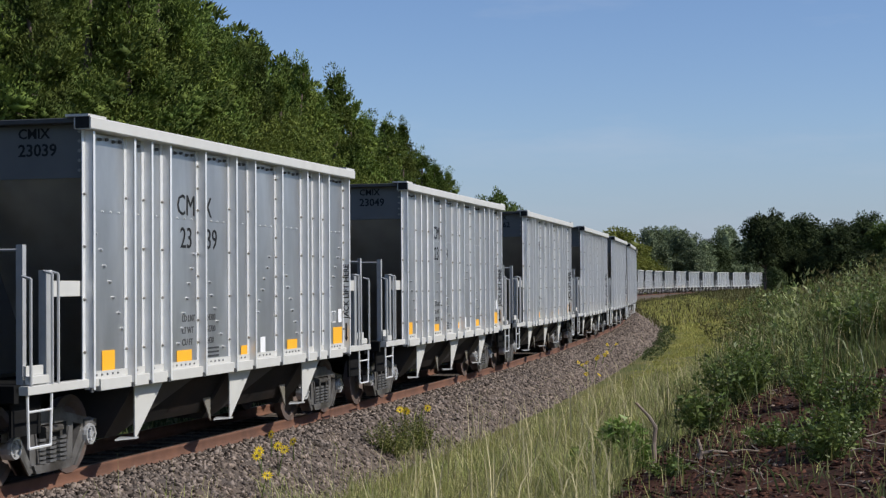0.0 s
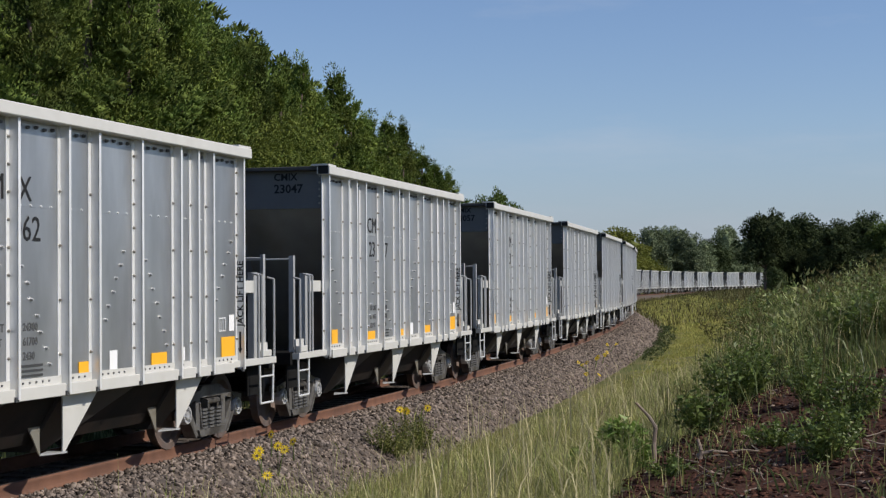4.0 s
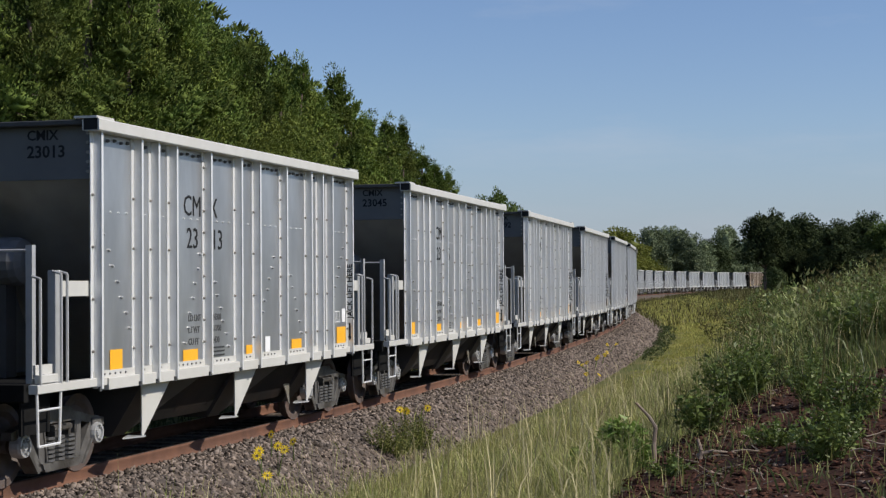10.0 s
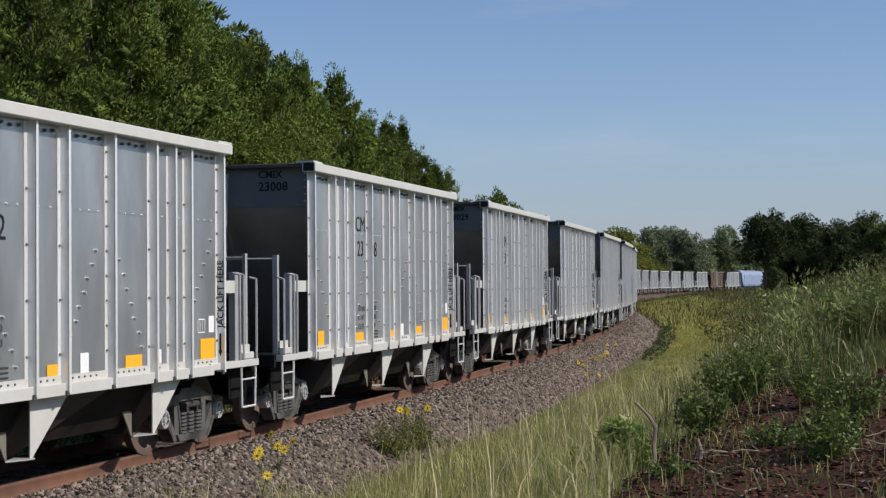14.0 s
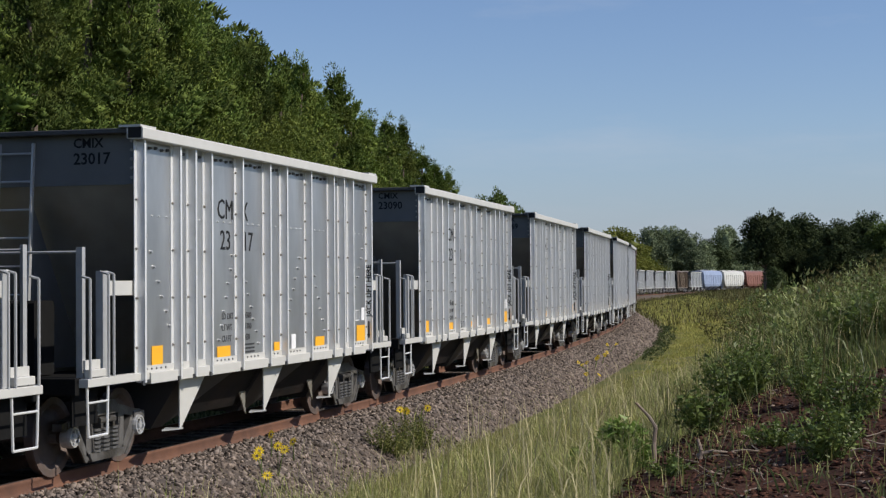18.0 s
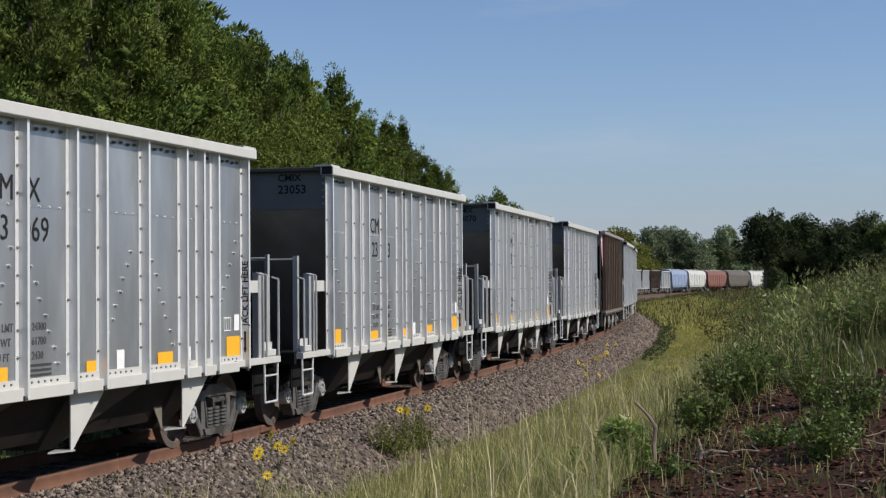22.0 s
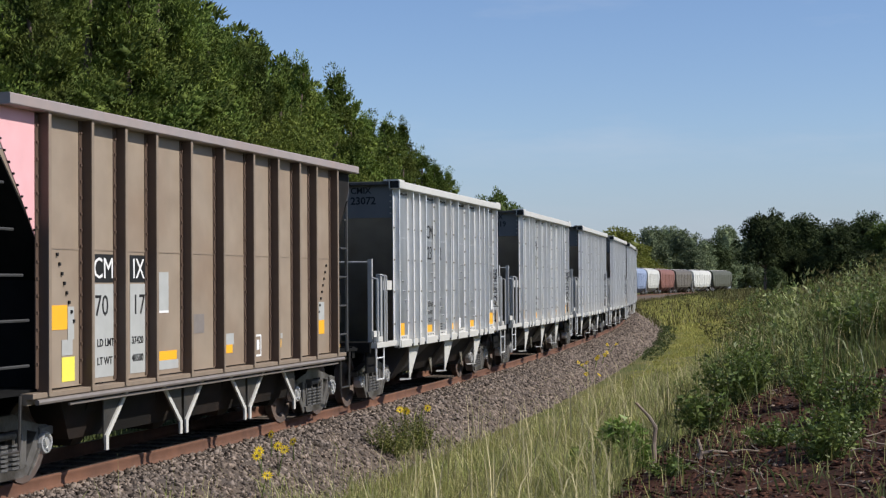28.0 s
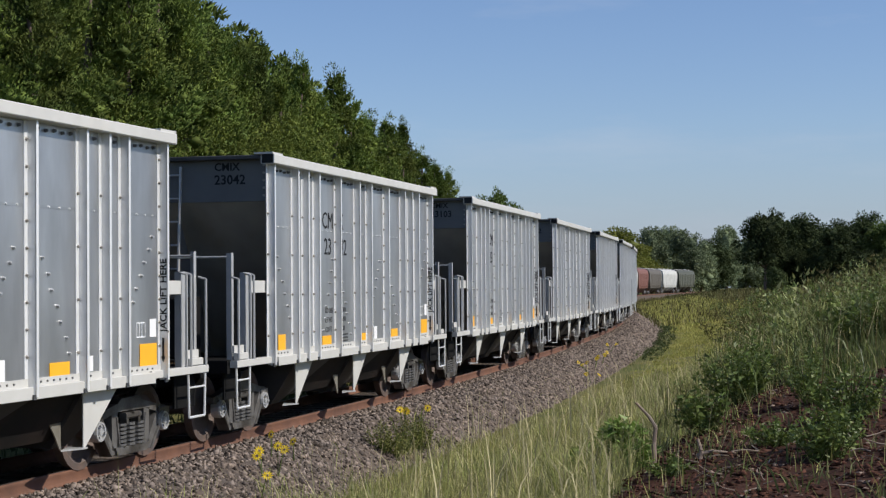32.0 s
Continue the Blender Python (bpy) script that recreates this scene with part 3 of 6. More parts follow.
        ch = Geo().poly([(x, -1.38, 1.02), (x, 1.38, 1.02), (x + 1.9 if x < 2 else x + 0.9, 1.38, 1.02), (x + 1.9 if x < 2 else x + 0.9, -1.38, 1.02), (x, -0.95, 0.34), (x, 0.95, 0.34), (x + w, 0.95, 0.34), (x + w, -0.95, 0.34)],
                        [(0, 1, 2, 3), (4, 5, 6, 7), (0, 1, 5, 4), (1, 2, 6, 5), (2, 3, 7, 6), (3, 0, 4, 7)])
        part("discharge_chute", ch, "shaded_chute_steel", car, "sloped discharge chute, darkened for shade")
    part("center_sill", Geo().box(-6.25, 6.25, -0.32, 0.32, 0.78, 1.12, 0.03), "shade_black", car)
    part("floor_sheet", Geo().box(-3.4, 3.4, -1.42, 1.42, 1.02, 1.06), "slope_metal", car)
    # belly coloured black in place of the shade beneath the car
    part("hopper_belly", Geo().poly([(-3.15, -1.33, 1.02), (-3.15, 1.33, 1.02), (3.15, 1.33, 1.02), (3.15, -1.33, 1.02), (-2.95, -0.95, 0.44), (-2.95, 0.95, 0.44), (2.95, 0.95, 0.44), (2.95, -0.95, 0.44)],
                                    [(0, 1, 2, 3), (4, 5, 6, 7), (0, 1, 5, 4), (1, 2, 6, 5), (2, 3, 7, 6), (3, 0, 4, 7)]), "body_shade_black", car, "underside of the hopper, darkened for shade")
    for e in (-1, 1):
        part("end_sheet", Geo().box(*sorted((e * 4.70, e * 4.715)), -1.48, 1.48, 3.55, 4.19), "end_paint", car, "dark blue-grey painted end sheet")
        part("slope_sheet", Geo().poly([(e * 4.70, -1.47, 3.56), (e * 4.70, 1.47, 3.56), (e * 3.2, 1.47, 1.05), (e * 3.2, -1.47, 1.05), (e * 4.68, -1.47, 3.56), (e * 4.68, 1.47, 3.56), (e * 3.17, 1.47, 1.07), (e * 3.17, -1.47, 1.07)],
                                       [(0, 1, 2, 3), (7, 6, 5, 4), (0, 1, 5, 4), (2, 3, 7, 6), (1, 2, 6, 5), (3, 0, 4, 7)]), "slope_metal", car, "bare sloped hopper end sheet")
        part("end_rim", Geo().box(*sorted((e * 4.70, e * 4.86)), -1.44, 1.44, 4.185, 4.25, 0.01), "dark_steel", car, "dark end rim")
        for y in (-1.64, 1.34):
            part("corner_plate", Geo().box(*sorted((e * 4.45, e * 4.9)), y, y + 0.30, 4.256, 4.285), "white_paint", car)
        for y in (-1.64, 1.46):
            part("rim_cap", Geo().box(*sorted((e * 4.885, e * 4.86)), y, y + 0.18, 4.12, 4.27), "black_paint", car)
        part("bulkhead", Geo().prism([(e * 4.68, 3.34), (e * 4.62, 1.2), (e * 3.45, 1.2), (e * 3.45, 1.4)], 1, -0.02, 0.02), "tank_grey", car, "upright stiffener under the slope sheet")
        # platform blackened as well; its shade is in the colour
        part("platform", Geo().box(*sorted((e * 4.45, e * 6.15)), -1.42, 1.42, 1.12, 1.165).box(*sorted((e * 6.05, e * 6.2)), -1.42, 1.42, 1.0, 1.2, 0.01), "shade_black", car, "end platform")
        part("coupler", Geo().box(*sorted((e * 6.2, e * 6.5)), -0.10, 0.10, 0.80, 0.96, 0.03).box(*sorted((e * 6.46, e * 6.62)), -0.18, 0.14, 0.74, 1.0, 0.05), "truck_steel", car, "dark cast coupler")
        part("air_hose", Geo().bar([(e * 6.25, 0.35, 0.75), (e * 6.4, 0.34, 0.55), (e * 6.52, 0.28, 0.42), (e * 6.6, 0.2, 0.40)], 0.025), "black_paint", car, "black rubber air hose")
        if e < 0:
            part("warning_plate", Geo().box(-6.215, -6.2, -0.85, -0.40, 1.04, 1.16), "yellow", car, "worn yellow plate on the end sill")
        for y in (-1.36, 1.36):
            k = 1 if y > 0 else -1
            part("end_post", Geo().prism([(e * 5.99, y + k * 0.045), (e * 5.91, y + k * 0.045), (e * 5.91, y + k * 0.033), (e * 5.978, y + k * 0.033), (e * 5.978, y - k * 0.035), (e * 5.99, y - k * 0.035)], 2, 1.16, 2.74), "post_metal", car, "steel angle post")
        part("end_handrail", Geo().rod((e * 5.96, -1.36, 2.68), (e * 5.96, 1.36, 2.68), 0.017), "post_metal", car, "thin end handrail")
        for sd in (-1, 1):
            y = sd * 1.53
            for gx_, top in ((5.42, 2.42), (5.56, 2.42), (6.03, 2.36)):
                part("grab_iron", Geo().bar([(e * gx_, sd * 1.45, 1.14), (e * gx_, y, 1.19), (e * gx_, y, top), (e * gx_, sd * 1.42, top + 0.03)], 0.017), "post_metal", car, "bent steel grab iron")
            part("corner_post", Geo().prism([(e * 5.41, sd * 1.45), (e * 5.56, sd * 1.45), (e * 5.56, sd * 1.36), (e * 5.548, sd * 1.36), (e * 5.548, sd * 1.438), (e * 5.422, sd * 1.438), (e * 5.422, sd * 1.36), (e * 5.41, sd * 1.36)], 2, 1.16, 2.46), "post_metal", car, "steel channel post")
            part("brace_plate", Geo().box(*sorted((e * 4.72, e * 5.42)), *sorted((sd * 1.43, sd * 1.46)), 2.16, 2.34), "white_paint", car, "white brace plate")
            part("side_plate", Geo().box(*sorted((e * 5.58, e * 6.0)), *sorted((sd * 1.44, sd * 1.50)), 1.195, 1.29, 0.008).box(*sorted((e * 5.60, e * 5.98)), *sorted((sd * 1.40, sd * 1.44)), 1.29, 1.40), "white_paint", car, "white plate above the step")
            st = Geo().bar([(e * 5.52, sd * 1.50, 1.14), (e * 5.55, sd * 1.50, 0.50), (e * 6.03, sd * 1.50, 0.50), (e * 6.06, sd * 1.50, 1.14)], 0.017).rod((e * 5.54, sd * 1.50, 0.90), (e * 6.05, sd * 1.50, 0.90), 0.014)
            part("sill_step", st, "rib_metal", car, "steel stirrup step")
            # flat backing behind the step, coloured as dark as the shade there
            part("step_guard", Geo().box(*sorted((e * 5.46, e * 6.1)), *sorted((sd * 1.30, sd * 1.33)), 0.62, 1.12), "shade_black", car)
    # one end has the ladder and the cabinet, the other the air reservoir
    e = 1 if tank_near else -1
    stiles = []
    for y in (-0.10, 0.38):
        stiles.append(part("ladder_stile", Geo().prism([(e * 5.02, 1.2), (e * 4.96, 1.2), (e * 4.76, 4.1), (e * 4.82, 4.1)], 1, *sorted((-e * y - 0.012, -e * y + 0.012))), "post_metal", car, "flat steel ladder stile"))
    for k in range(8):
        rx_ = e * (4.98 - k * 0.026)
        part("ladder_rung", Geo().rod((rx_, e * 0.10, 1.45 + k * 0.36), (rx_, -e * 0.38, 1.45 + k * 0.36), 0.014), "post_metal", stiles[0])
    # cabinet coloured near black to sink into the dark of the platform
    part("control_box", Geo().box(*sorted((e * 5.5, e * 5.0)), -0.5, 0.5, 1.18, 2.1, 0.03), "shade_black", car, "dark steel cabinet on the platform")
    tank = Geo().lathe([(0.02, -0.86), (0.18, -0.83), (0.27, -0.78), (0.30, -0.70), (0.30, 0.70), (0.27, 0.78), (0.18, 0.83), (0.02, 0.86)], e * 0.32, 18, -e * 4.50, 2.58)
    part("air_reservoir", tank, "tank_grey", car, "grey cylindrical air reservoir")
    for y in (-0.6, 0.5):
        part("reservoir_bracket", Geo().box(*sorted((-e * 4.38, -e * 4.62)), e * 0.32 + y, e * 0.32 + y + 0.1, 1.17, 2.30), "dark_steel", car)
    if not far:
        k = -e
        part("brake_lever", Geo().bar([(k * 5.55, -k * 0.55, 1.75), (k * 5.58, -k * 0.50, 2.15), (k * 5.60, -k * 0.42, 2.50), (k * 5.60, -k * 0.50, 2.58)], 0.02).bar([(k * 5.58, -k * 0.50, 2.12), (k * 5.58, -k * 0.80, 2.40), (k * 5.58, -k * 1.0, 2.62)], 0.016), "post_metal", car, "forked bare steel brake lever")
        part("valve_shelf", Geo().box(*sorted((k * 4.9, k * 5.3)), *sorted((-k * 0.55, -k * 1.25)), 1.74, 1.765), "post_metal", car, "thin steel shelf over the brake valve")
        part("brake_valve", Geo().lathe([(0.02, -0.16), (0.11, -0.14), (0.13, -0.04), (0.10, 0.0), (0.13, 0.04), (0.11, 0.14), (0.02, 0.16)], -k * 0.92, 10, k * 5.1, 1.45).box(*sorted((k * 5.0, k * 5.22)), *sorted((-k * 0.78, -k * 1.05)), 1.17, 1.36, 0.02), "pipe_grey", car, "grey cast brake valve")
    # markings of the sunny side
    for right in (True,) if not far else ():
        k = 1 if right else -1
        yy = -1.486 * k
        for x0, x1, z0, z1, material, label in ((-4.28, -3.95, 1.24, 1.5, "yellow", "yellow reflective patch"), (-2.16, -1.68, 1.25, 1.41, "yellow", "yellow reflective patch"), (0.06, 0.34, 1.25, 1.39, "yellow", "yellow reflective patch"),
                                                (1.95, 2.4, 1.25, 1.41, "yellow", "yellow reflective patch"), (4.15, 4.62, 1.25, 1.54, "yellow", "yellow reflective patch"),
                                                (0.82, 1.02, 1.26, 1.49, "white_label", "small white data plate"), (4.42, 4.6, 1.62, 1.85, "white_label", "small white data plate"), (2.82, 2.95, 1.27, 1.45, "white_label", "small white data plate")):
            part("marking", Geo().box(min(x0 * k, x1 * k), max(x0 * k, x1 * k), min(yy, yy - k * 0.004), max(yy, yy - k * 0.004), z0, z1), material, car, label)
        frame_bars = Geo()
        for a, b, c, d in ((4.06, 4.30, 1.62, 1.635), (4.06, 4.30, 1.80, 1.815), (4.06, 4.072, 1.62, 1.815), (4.13, 4.142, 1.62, 1.815), (4.20, 4.212, 1.62, 1.815), (4.288, 4.30, 1.62, 1.815)):
            frame_bars.box(min(a * k, b * k), max(a * k, b * k), min(yy, yy - k * 0.004), max(yy, yy - k * 0.004), c, d)
        tagged(part("stencil", frame_bars, "white_label", car, "small white stencil frame"), kind="stuff")
        for txt, x, z, size in (("LD LMT", -1.98, 1.79, 0.125), ("LT WT", -1.98, 1.63, 0.125), ("CU FT", -1.98, 1.47, 0.125), ("24300", -1.17, 1.79, 0.125), ("61700", -1.17, 1.63, 0.125), ("2430", -1.17, 1.47, 0.125)):
            lettering(txt, size, "faded_black", car, on_side(x * k, z, 1.484, right))
        for j in range(3):
            part("fine_print", Geo().box(min(-1.25 * k, -0.75 * k), max(-1.25 * k, -0.75 * k), min(yy, yy - k * 0.003), max(yy, yy - k * 0.003), 1.28 + j * 0.055, 1.305 + j * 0.055), "dark_steel", car)
        turn = Matrix.Identity(4) if right else pose(0, 0, 0, 0, 0, 180)
        up = Matrix(((0, 0, -1, 4.712 if right else 4.690), (0, 1, 0, -1.582), (1, 0, 0, 1.68), (0, 0, 0, 1)))
        lettering("JACK LIFT HERE", 0.135, "black_paint", car, turn @ up)
        arrow = part("jack_arrow", Geo().poly([(4.710 if right else 4.688, yy_, zz_) for yy_, zz_ in ((-1.55, 1.6), (-1.55, 1.36), (-1.565, 1.36), (-1.535, 1.28), (-1.505, 1.36), (-1.52, 1.36), (-1.52, 1.6))], [(0, 1, 2, 3, 4, 5, 6)]), "black_paint", car, "black arrow")
        arrow.matrix_basis = turn
    return car


def number_car(car, digits, flip):
    """The mark and number on a hopper's sunny side and on both its ends."""
    for right in (True,):
        k = 1 if right else -1
        lettering("CM", 0.40, "black_paint", car, on_side(-2.13 * k, 3.22, 1.484, right))
        lettering("IX", 0.40, "black_paint", car, on_side(-1.36 * k, 3.22, 1.484, right))
        lettering(digits[:2], 0.40, "black_paint", car, on_side(-2.03 * k, 2.78, 1.484, right))
        lettering(digits[2:], 0.40, "black_paint", car, on_side(-1.38 * k, 2.78, 1.484, right))
    for e in (-1, 1):
        base = Matrix.Translation((e * 4.718, 0, 0)) @ pose(0, 0, 0, 90, 0, -90 if e < 0 else 90)
        lettering("CMIX", 0.17, "black_paint", car, base @ Matrix.Translation((0.62, 4.03, 0)))
        lettering(digits, 0.205, "black_paint", car, base @ Matrix.Translation((0.62, 3.82, 0)))


BROWN_RIBS = (-4.98, -3.97, -3.10, -2.23, -1.16, -0.06, 1.06, 2.06, 3.0, 3.79, 4.83)


def brown_hopper_car():
    """An older hopper with tan sheets, dark ribs and black ends."""
    car = thing("hopper_car", "weathered brown open-top hopper car with tan panels and black ends", "hopper car", "cars of the train")
    for x in (-5.05, 5.05):
        truck(car, x)
    for sd in (-1, 1):
        y = sd * 1.46
        side = Geo().prism([(-4.98, 1.12), (4.98, 1.12), (4.98, 4.22), (-4.98, 4.22)], 1, *sorted((y, y - sd * 0.012)))
        part("side_panel", side, "brown_paint", car, "tan-brown painted side sheet")
        part("corner_panel", Geo().prism([(-4.98, 4.22), (-5.85, 4.22), (-5.85, 3.95), (-4.98, 2.76)], 1, *sorted((y, y - sd * 0.012))), "pink_paint", car, "faded pink corner sheet")
        part("far_corner_panel", Geo().prism([(4.98, 4.22), (5.85, 4.22), (5.85, 3.95), (4.98, 2.76)], 1, *sorted((y, y - sd * 0.012))), "body_shade_black", car, "sooty corner sheet")
        edge = Geo()
        for j in range(9):
            t = j / 8
            edge.box(-5.80 + 0.72 * t, -5.775 + 0.72 * t, *sorted((y, y + sd * 0.02)), 3.85 - 0.96 * t, 3.875 - 0.96 * t)
        tagged(part("bolt_row", edge, "body_shade_black", car), kind="stuff")
        # sunlit lip and shaded web of each rib are told apart by colour
        for x in BROWN_RIBS:
            g = Geo().box(x - 0.005, x + 0.01, *sorted((y, sd * 1.59)), 1.06, 4.215)
            part("rib_lip", Geo().box(x - 0.005, x + 0.055, *sorted((sd * 1.59, sd * 1.602)), 1.06, 4.215), "brown_lip", car)
            g.box(x - 0.07, x, *sorted((y, sd * 1.472)), 1.14, 4.215)
            for j in range(15):
                g.box(x - 0.055, x - 0.02, *sorted((sd * 1.472, sd * 1.487)), 1.4 + j * 0.19, 1.43 + j * 0.19)
            part("side_rib", g, "brown_rib_shaded", car, "dark brown upright rib, shade put into its colour")
        part("top_rim", Geo().box(-5.87, 5.87, *sorted((sd * 1.44, sd * 1.64)), 4.22, 4.345, 0.012), "brown_rim", car, "scuffed pinkish-brown top rim")
        sill = Geo().box(-5.3, 5.3, *sorted((sd * 1.42, sd * 1.58)), 1.04, 1.10, 0.006).box(-5.3, 5.3, *sorted((sd * 1.44, sd * 1.50)), 0.97, 1.04)
        part("train_pipe", Geo().rod((-5.2, sd * 1.57, 1.0), (5.2, sd * 1.57, 1.0), 0.032, 8).rod((-4.4, sd * 1.53, 0.93), (5.0, sd * 1.53, 0.93), 0.018, 6), "pipe_grey", car, "grey pipe along the sill")
        part("side_sill", sill, "brown_lip", car)
        for x, half in ((-3.3, 1), (-0.97, 0), (1.29, 0), (3.35, -1)):
            if half >= 0:
                part("gusset", Geo().prism([(x + 0.04, 0.98), (x + 0.70, 0.98), (x + 0.06, 0.36), (x + 0.04, 0.36)], 1, *sorted((sd * 1.36, sd * 1.375))), "truck_steel", car)
                part("gusset_edge", Geo().prism([(x + 0.62, 0.98), (x + 0.70, 0.98), (x + 0.13, 0.44), (x + 0.13, 0.28), (x + 0.06, 0.28), (x + 0.06, 0.46)], 1, *sorted((sd * 1.375, sd * 1.40))), "white_paint", car, "white gusset edge")
            if half <= 0:
                part("gusset", Geo().prism([(x - 0.04, 0.98), (x - 0.70, 0.98), (x - 0.06, 0.36), (x - 0.04, 0.36)], 1, *sorted((sd * 1.36, sd * 1.375))), "truck_steel", car)
                part("gusset_edge", Geo().prism([(x - 0.62, 0.98), (x - 0.70, 0.98), (x - 0.13, 0.44), (x - 0.13, 0.28), (x - 0.06, 0.28), (x - 0.06, 0.46)], 1, *sorted((sd * 1.375, sd * 1.40))), "white_paint", car, "white gusset edge")
    for x in (-3.2, -0.9, 1.3, 3.3):
        w = 0.8 if x in (-0.9, 1.3) else 0.3
        ch = Geo().poly([(x - w, -1.36, 0.99), (x - w, 1.36, 0.99), (x + w, 1.36, 0.99), (x + w, -1.36, 0.99), (x - 0.12, -0.95, 0.33), (x - 0.12, 0.95, 0.33), (x + 0.12, 0.95, 0.33), (x + 0.12, -0.95, 0.33)],
                        [(0, 1, 2, 3), (4, 5, 6, 7), (0, 1, 5, 4), (1, 2, 6, 5), (2, 3, 7, 6), (3, 0, 4, 7)])
        part("discharge_chute", ch, "body_shade_black", car, "black discharge chute")
    part("center_sill", Geo().box(-6.5, 6.5, -0.32, 0.32, 0.78, 1.1, 0.03), "body_shade_black", car)
    part("floor_sheet", Geo().box(-3.6, 3.6, -1.42, 1.42, 0.99, 1.03), "body_shade_black", car)
    part("hopper_belly", Geo().poly([(-4.2, -1.30, 0.99), (-4.2, 1.30, 0.99), (3.5, 1.30, 0.99), (3.5, -1.30, 0.99), (-3.62, -1.1, 0.44), (-3.62, 1.1, 0.44), (3.62, 1.1, 0.44), (3.62, -1.1, 0.44)],
                                    [(0, 1, 2, 3), (4, 5, 6, 7), (0, 1, 5, 4), (1, 2, 6, 5), (2, 3, 7, 6), (3, 0, 4, 7)]), "body_shade_black", car, "black underside of the hopper")
    for e in (-1, 1):
        part("end_sheet", Geo().box(*sorted((e * 5.83, e * 5.85)), -1.46, 1.46, 3.80, 4.24), "end_paint", car, "blue-grey end sheet")
        part("slope_sheet", Geo().poly([(e * 5.83, -1.45, 3.75), (e * 5.83, 1.45, 3.75), (e * 3.4, 1.45, 1.03), (e * 3.4, -1.45, 1.03), (e * 5.80, -1.45, 3.75), (e * 5.80, 1.45, 3.75), (e * 3.36, 1.45, 1.06), (e * 3.36, -1.45, 1.06)],
                                       [(0, 1, 2, 3), (7, 6, 5, 4), (0, 1, 5, 4), (2, 3, 7, 6), (1, 2, 6, 5), (3, 0, 4, 7)]), "shade_black", car, "black slope sheet")
        part("end_rim", Geo().box(*sorted((e * 5.72, e * 5.88)), -1.44, 1.44, 4.23, 4.35, 0.01), "body_shade_black", car)
        part("end_bulkhead", Geo().box(*sorted((e * 4.6, e * 4.65)), -1.4, 1.4, 1.1, 2.35), "shade_black", car)
        part("platform", Geo().box(*sorted((e * 4.6, e * 6.45)), -1.40, 1.40, 1.08, 1.13).box(*sorted((e * 6.3, e * 6.45)), -1.35, 1.35, 0.95, 1.15), "shade_black", car)
        part("coupler", Geo().box(*sorted((e * 6.45, e * 6.8)), -0.10, 0.10, 0.80, 0.96, 0.03).box(*sorted((e * 6.76, e * 6.94)), -0.18, 0.14, 0.74, 1.0, 0.05), "truck_steel", car)
        part("air_hose", Geo().bar([(e * 6.5, 0.35, 0.75), (e * 6.65, 0.34, 0.55), (e * 6.8, 0.28, 0.42), (e * 6.9, 0.2, 0.40)], 0.025), "black_paint", car)
        for sd in (-1, 1):
            post = part("ladder_post", Geo().rod((e * 5.80, sd * 1.42, 1.1), (e * 5.80, sd * 1.42, 3.85), 0.03), "dark_steel", car, "dark steel corner ladder post")
            for k in range(5):
                part("ladder_rung", Geo().rod((e * 5.80, sd * 1.42, 1.4 + k * 0.5), (e * (5.12 if k < 2 else 5.15 + (k - 1.5) * 0.2), sd * 1.42, 1.4 + k * 0.5), 0.018), "dark_steel", post)
            st = Geo().bar([(e * 5.35, sd * 1.45, 1.08), (e * 5.38, sd * 1.45, 0.48), (e * 5.82, sd * 1.45, 0.48), (e * 5.85, sd * 1.45, 1.08)], 0.018)
            part("sill_step", st, "truck_steel", car)
    for right in (True, False):
        k = 1 if right else -1
        yy = -1.462 * k

        def plate(x0, x1, z0, z1, material, label="", out=0.004, name="marking"):
            part(name, Geo().box(min(x0 * k, x1 * k), max(x0 * k, x1 * k), min(yy, yy - k * out), max(yy, yy - k * out), z0, z1), material, car, label)
        plate(-3.74, -3.16, 2.32, 2.66, "black_paint", "black lettering panel")
        plate(-2.72, -2.28, 2.32, 2.66, "black_paint", "black lettering panel")
        plate(-3.88, -3.16, 1.18, 2.30, "slope_grey", "grey data panel")
        plate(-2.72, -2.28, 1.18, 2.30, "slope_grey", "grey data panel")
        lettering("CM", 0.36, "white_label", car, on_side(-3.70 * k, 2.37, 1.468, right))
        lettering("IX", 0.36, "white_label", car, on_side(-2.66 * k, 2.37, 1.468, right))
        lettering("870", 0.36, "black_paint", car, on_side(-3.84 * k, 1.92, 1.468, right))
        lettering("17", 0.36, "black_paint", car, on_side(-2.66 * k, 1.92, 1.468, right))
        for txt, x, z in (("LD LMT", -3.6, 1.55), ("LT WT", -3.6, 1.33), ("37420", -2.68, 1.55), ("48580", -2.68, 1.33)):
            lettering(txt, 0.13, "black_paint", car, on_side(x * k, z, 1.468, right))
        plate(-4.68, -4.32, 1.78, 2.06, "yellow", "yellow reflective patch")
        plate(-4.31, -4.16, 1.66, 2.04, "slope_grey", "grey patch of fresh paint")
        plate(-4.45, -4.20, 1.48, 1.66, "slope_grey", "grey patch of fresh paint")
        plate(0.12, 0.6, 1.42, 1.58, "slope_grey", "grey patch of fresh paint")
        plate(-1.98, -1.3, 1.18, 1.30, "slope_grey", "grey patch of fresh paint")
        plate(-0.95, -0.45, 1.62, 1.88, "pipe_grey", "smudged dark paint patch")
        plate(2.2, 2.55, 1.44, 1.52, "slope_grey", "grey patch of fresh paint")
        for j in range(8):
            plate(-4.58 + j * 0.055, -4.545 + j * 0.055, 2.62 - j * 0.11, 2.66 - j * 0.11, "black_paint", "", 0.02, "stud")
            plate(4.2 + j * 0.055, 4.235 + j * 0.055, 1.8 + j * 0.11, 1.84 + j * 0.11, "black_paint", "", 0.02, "stud")
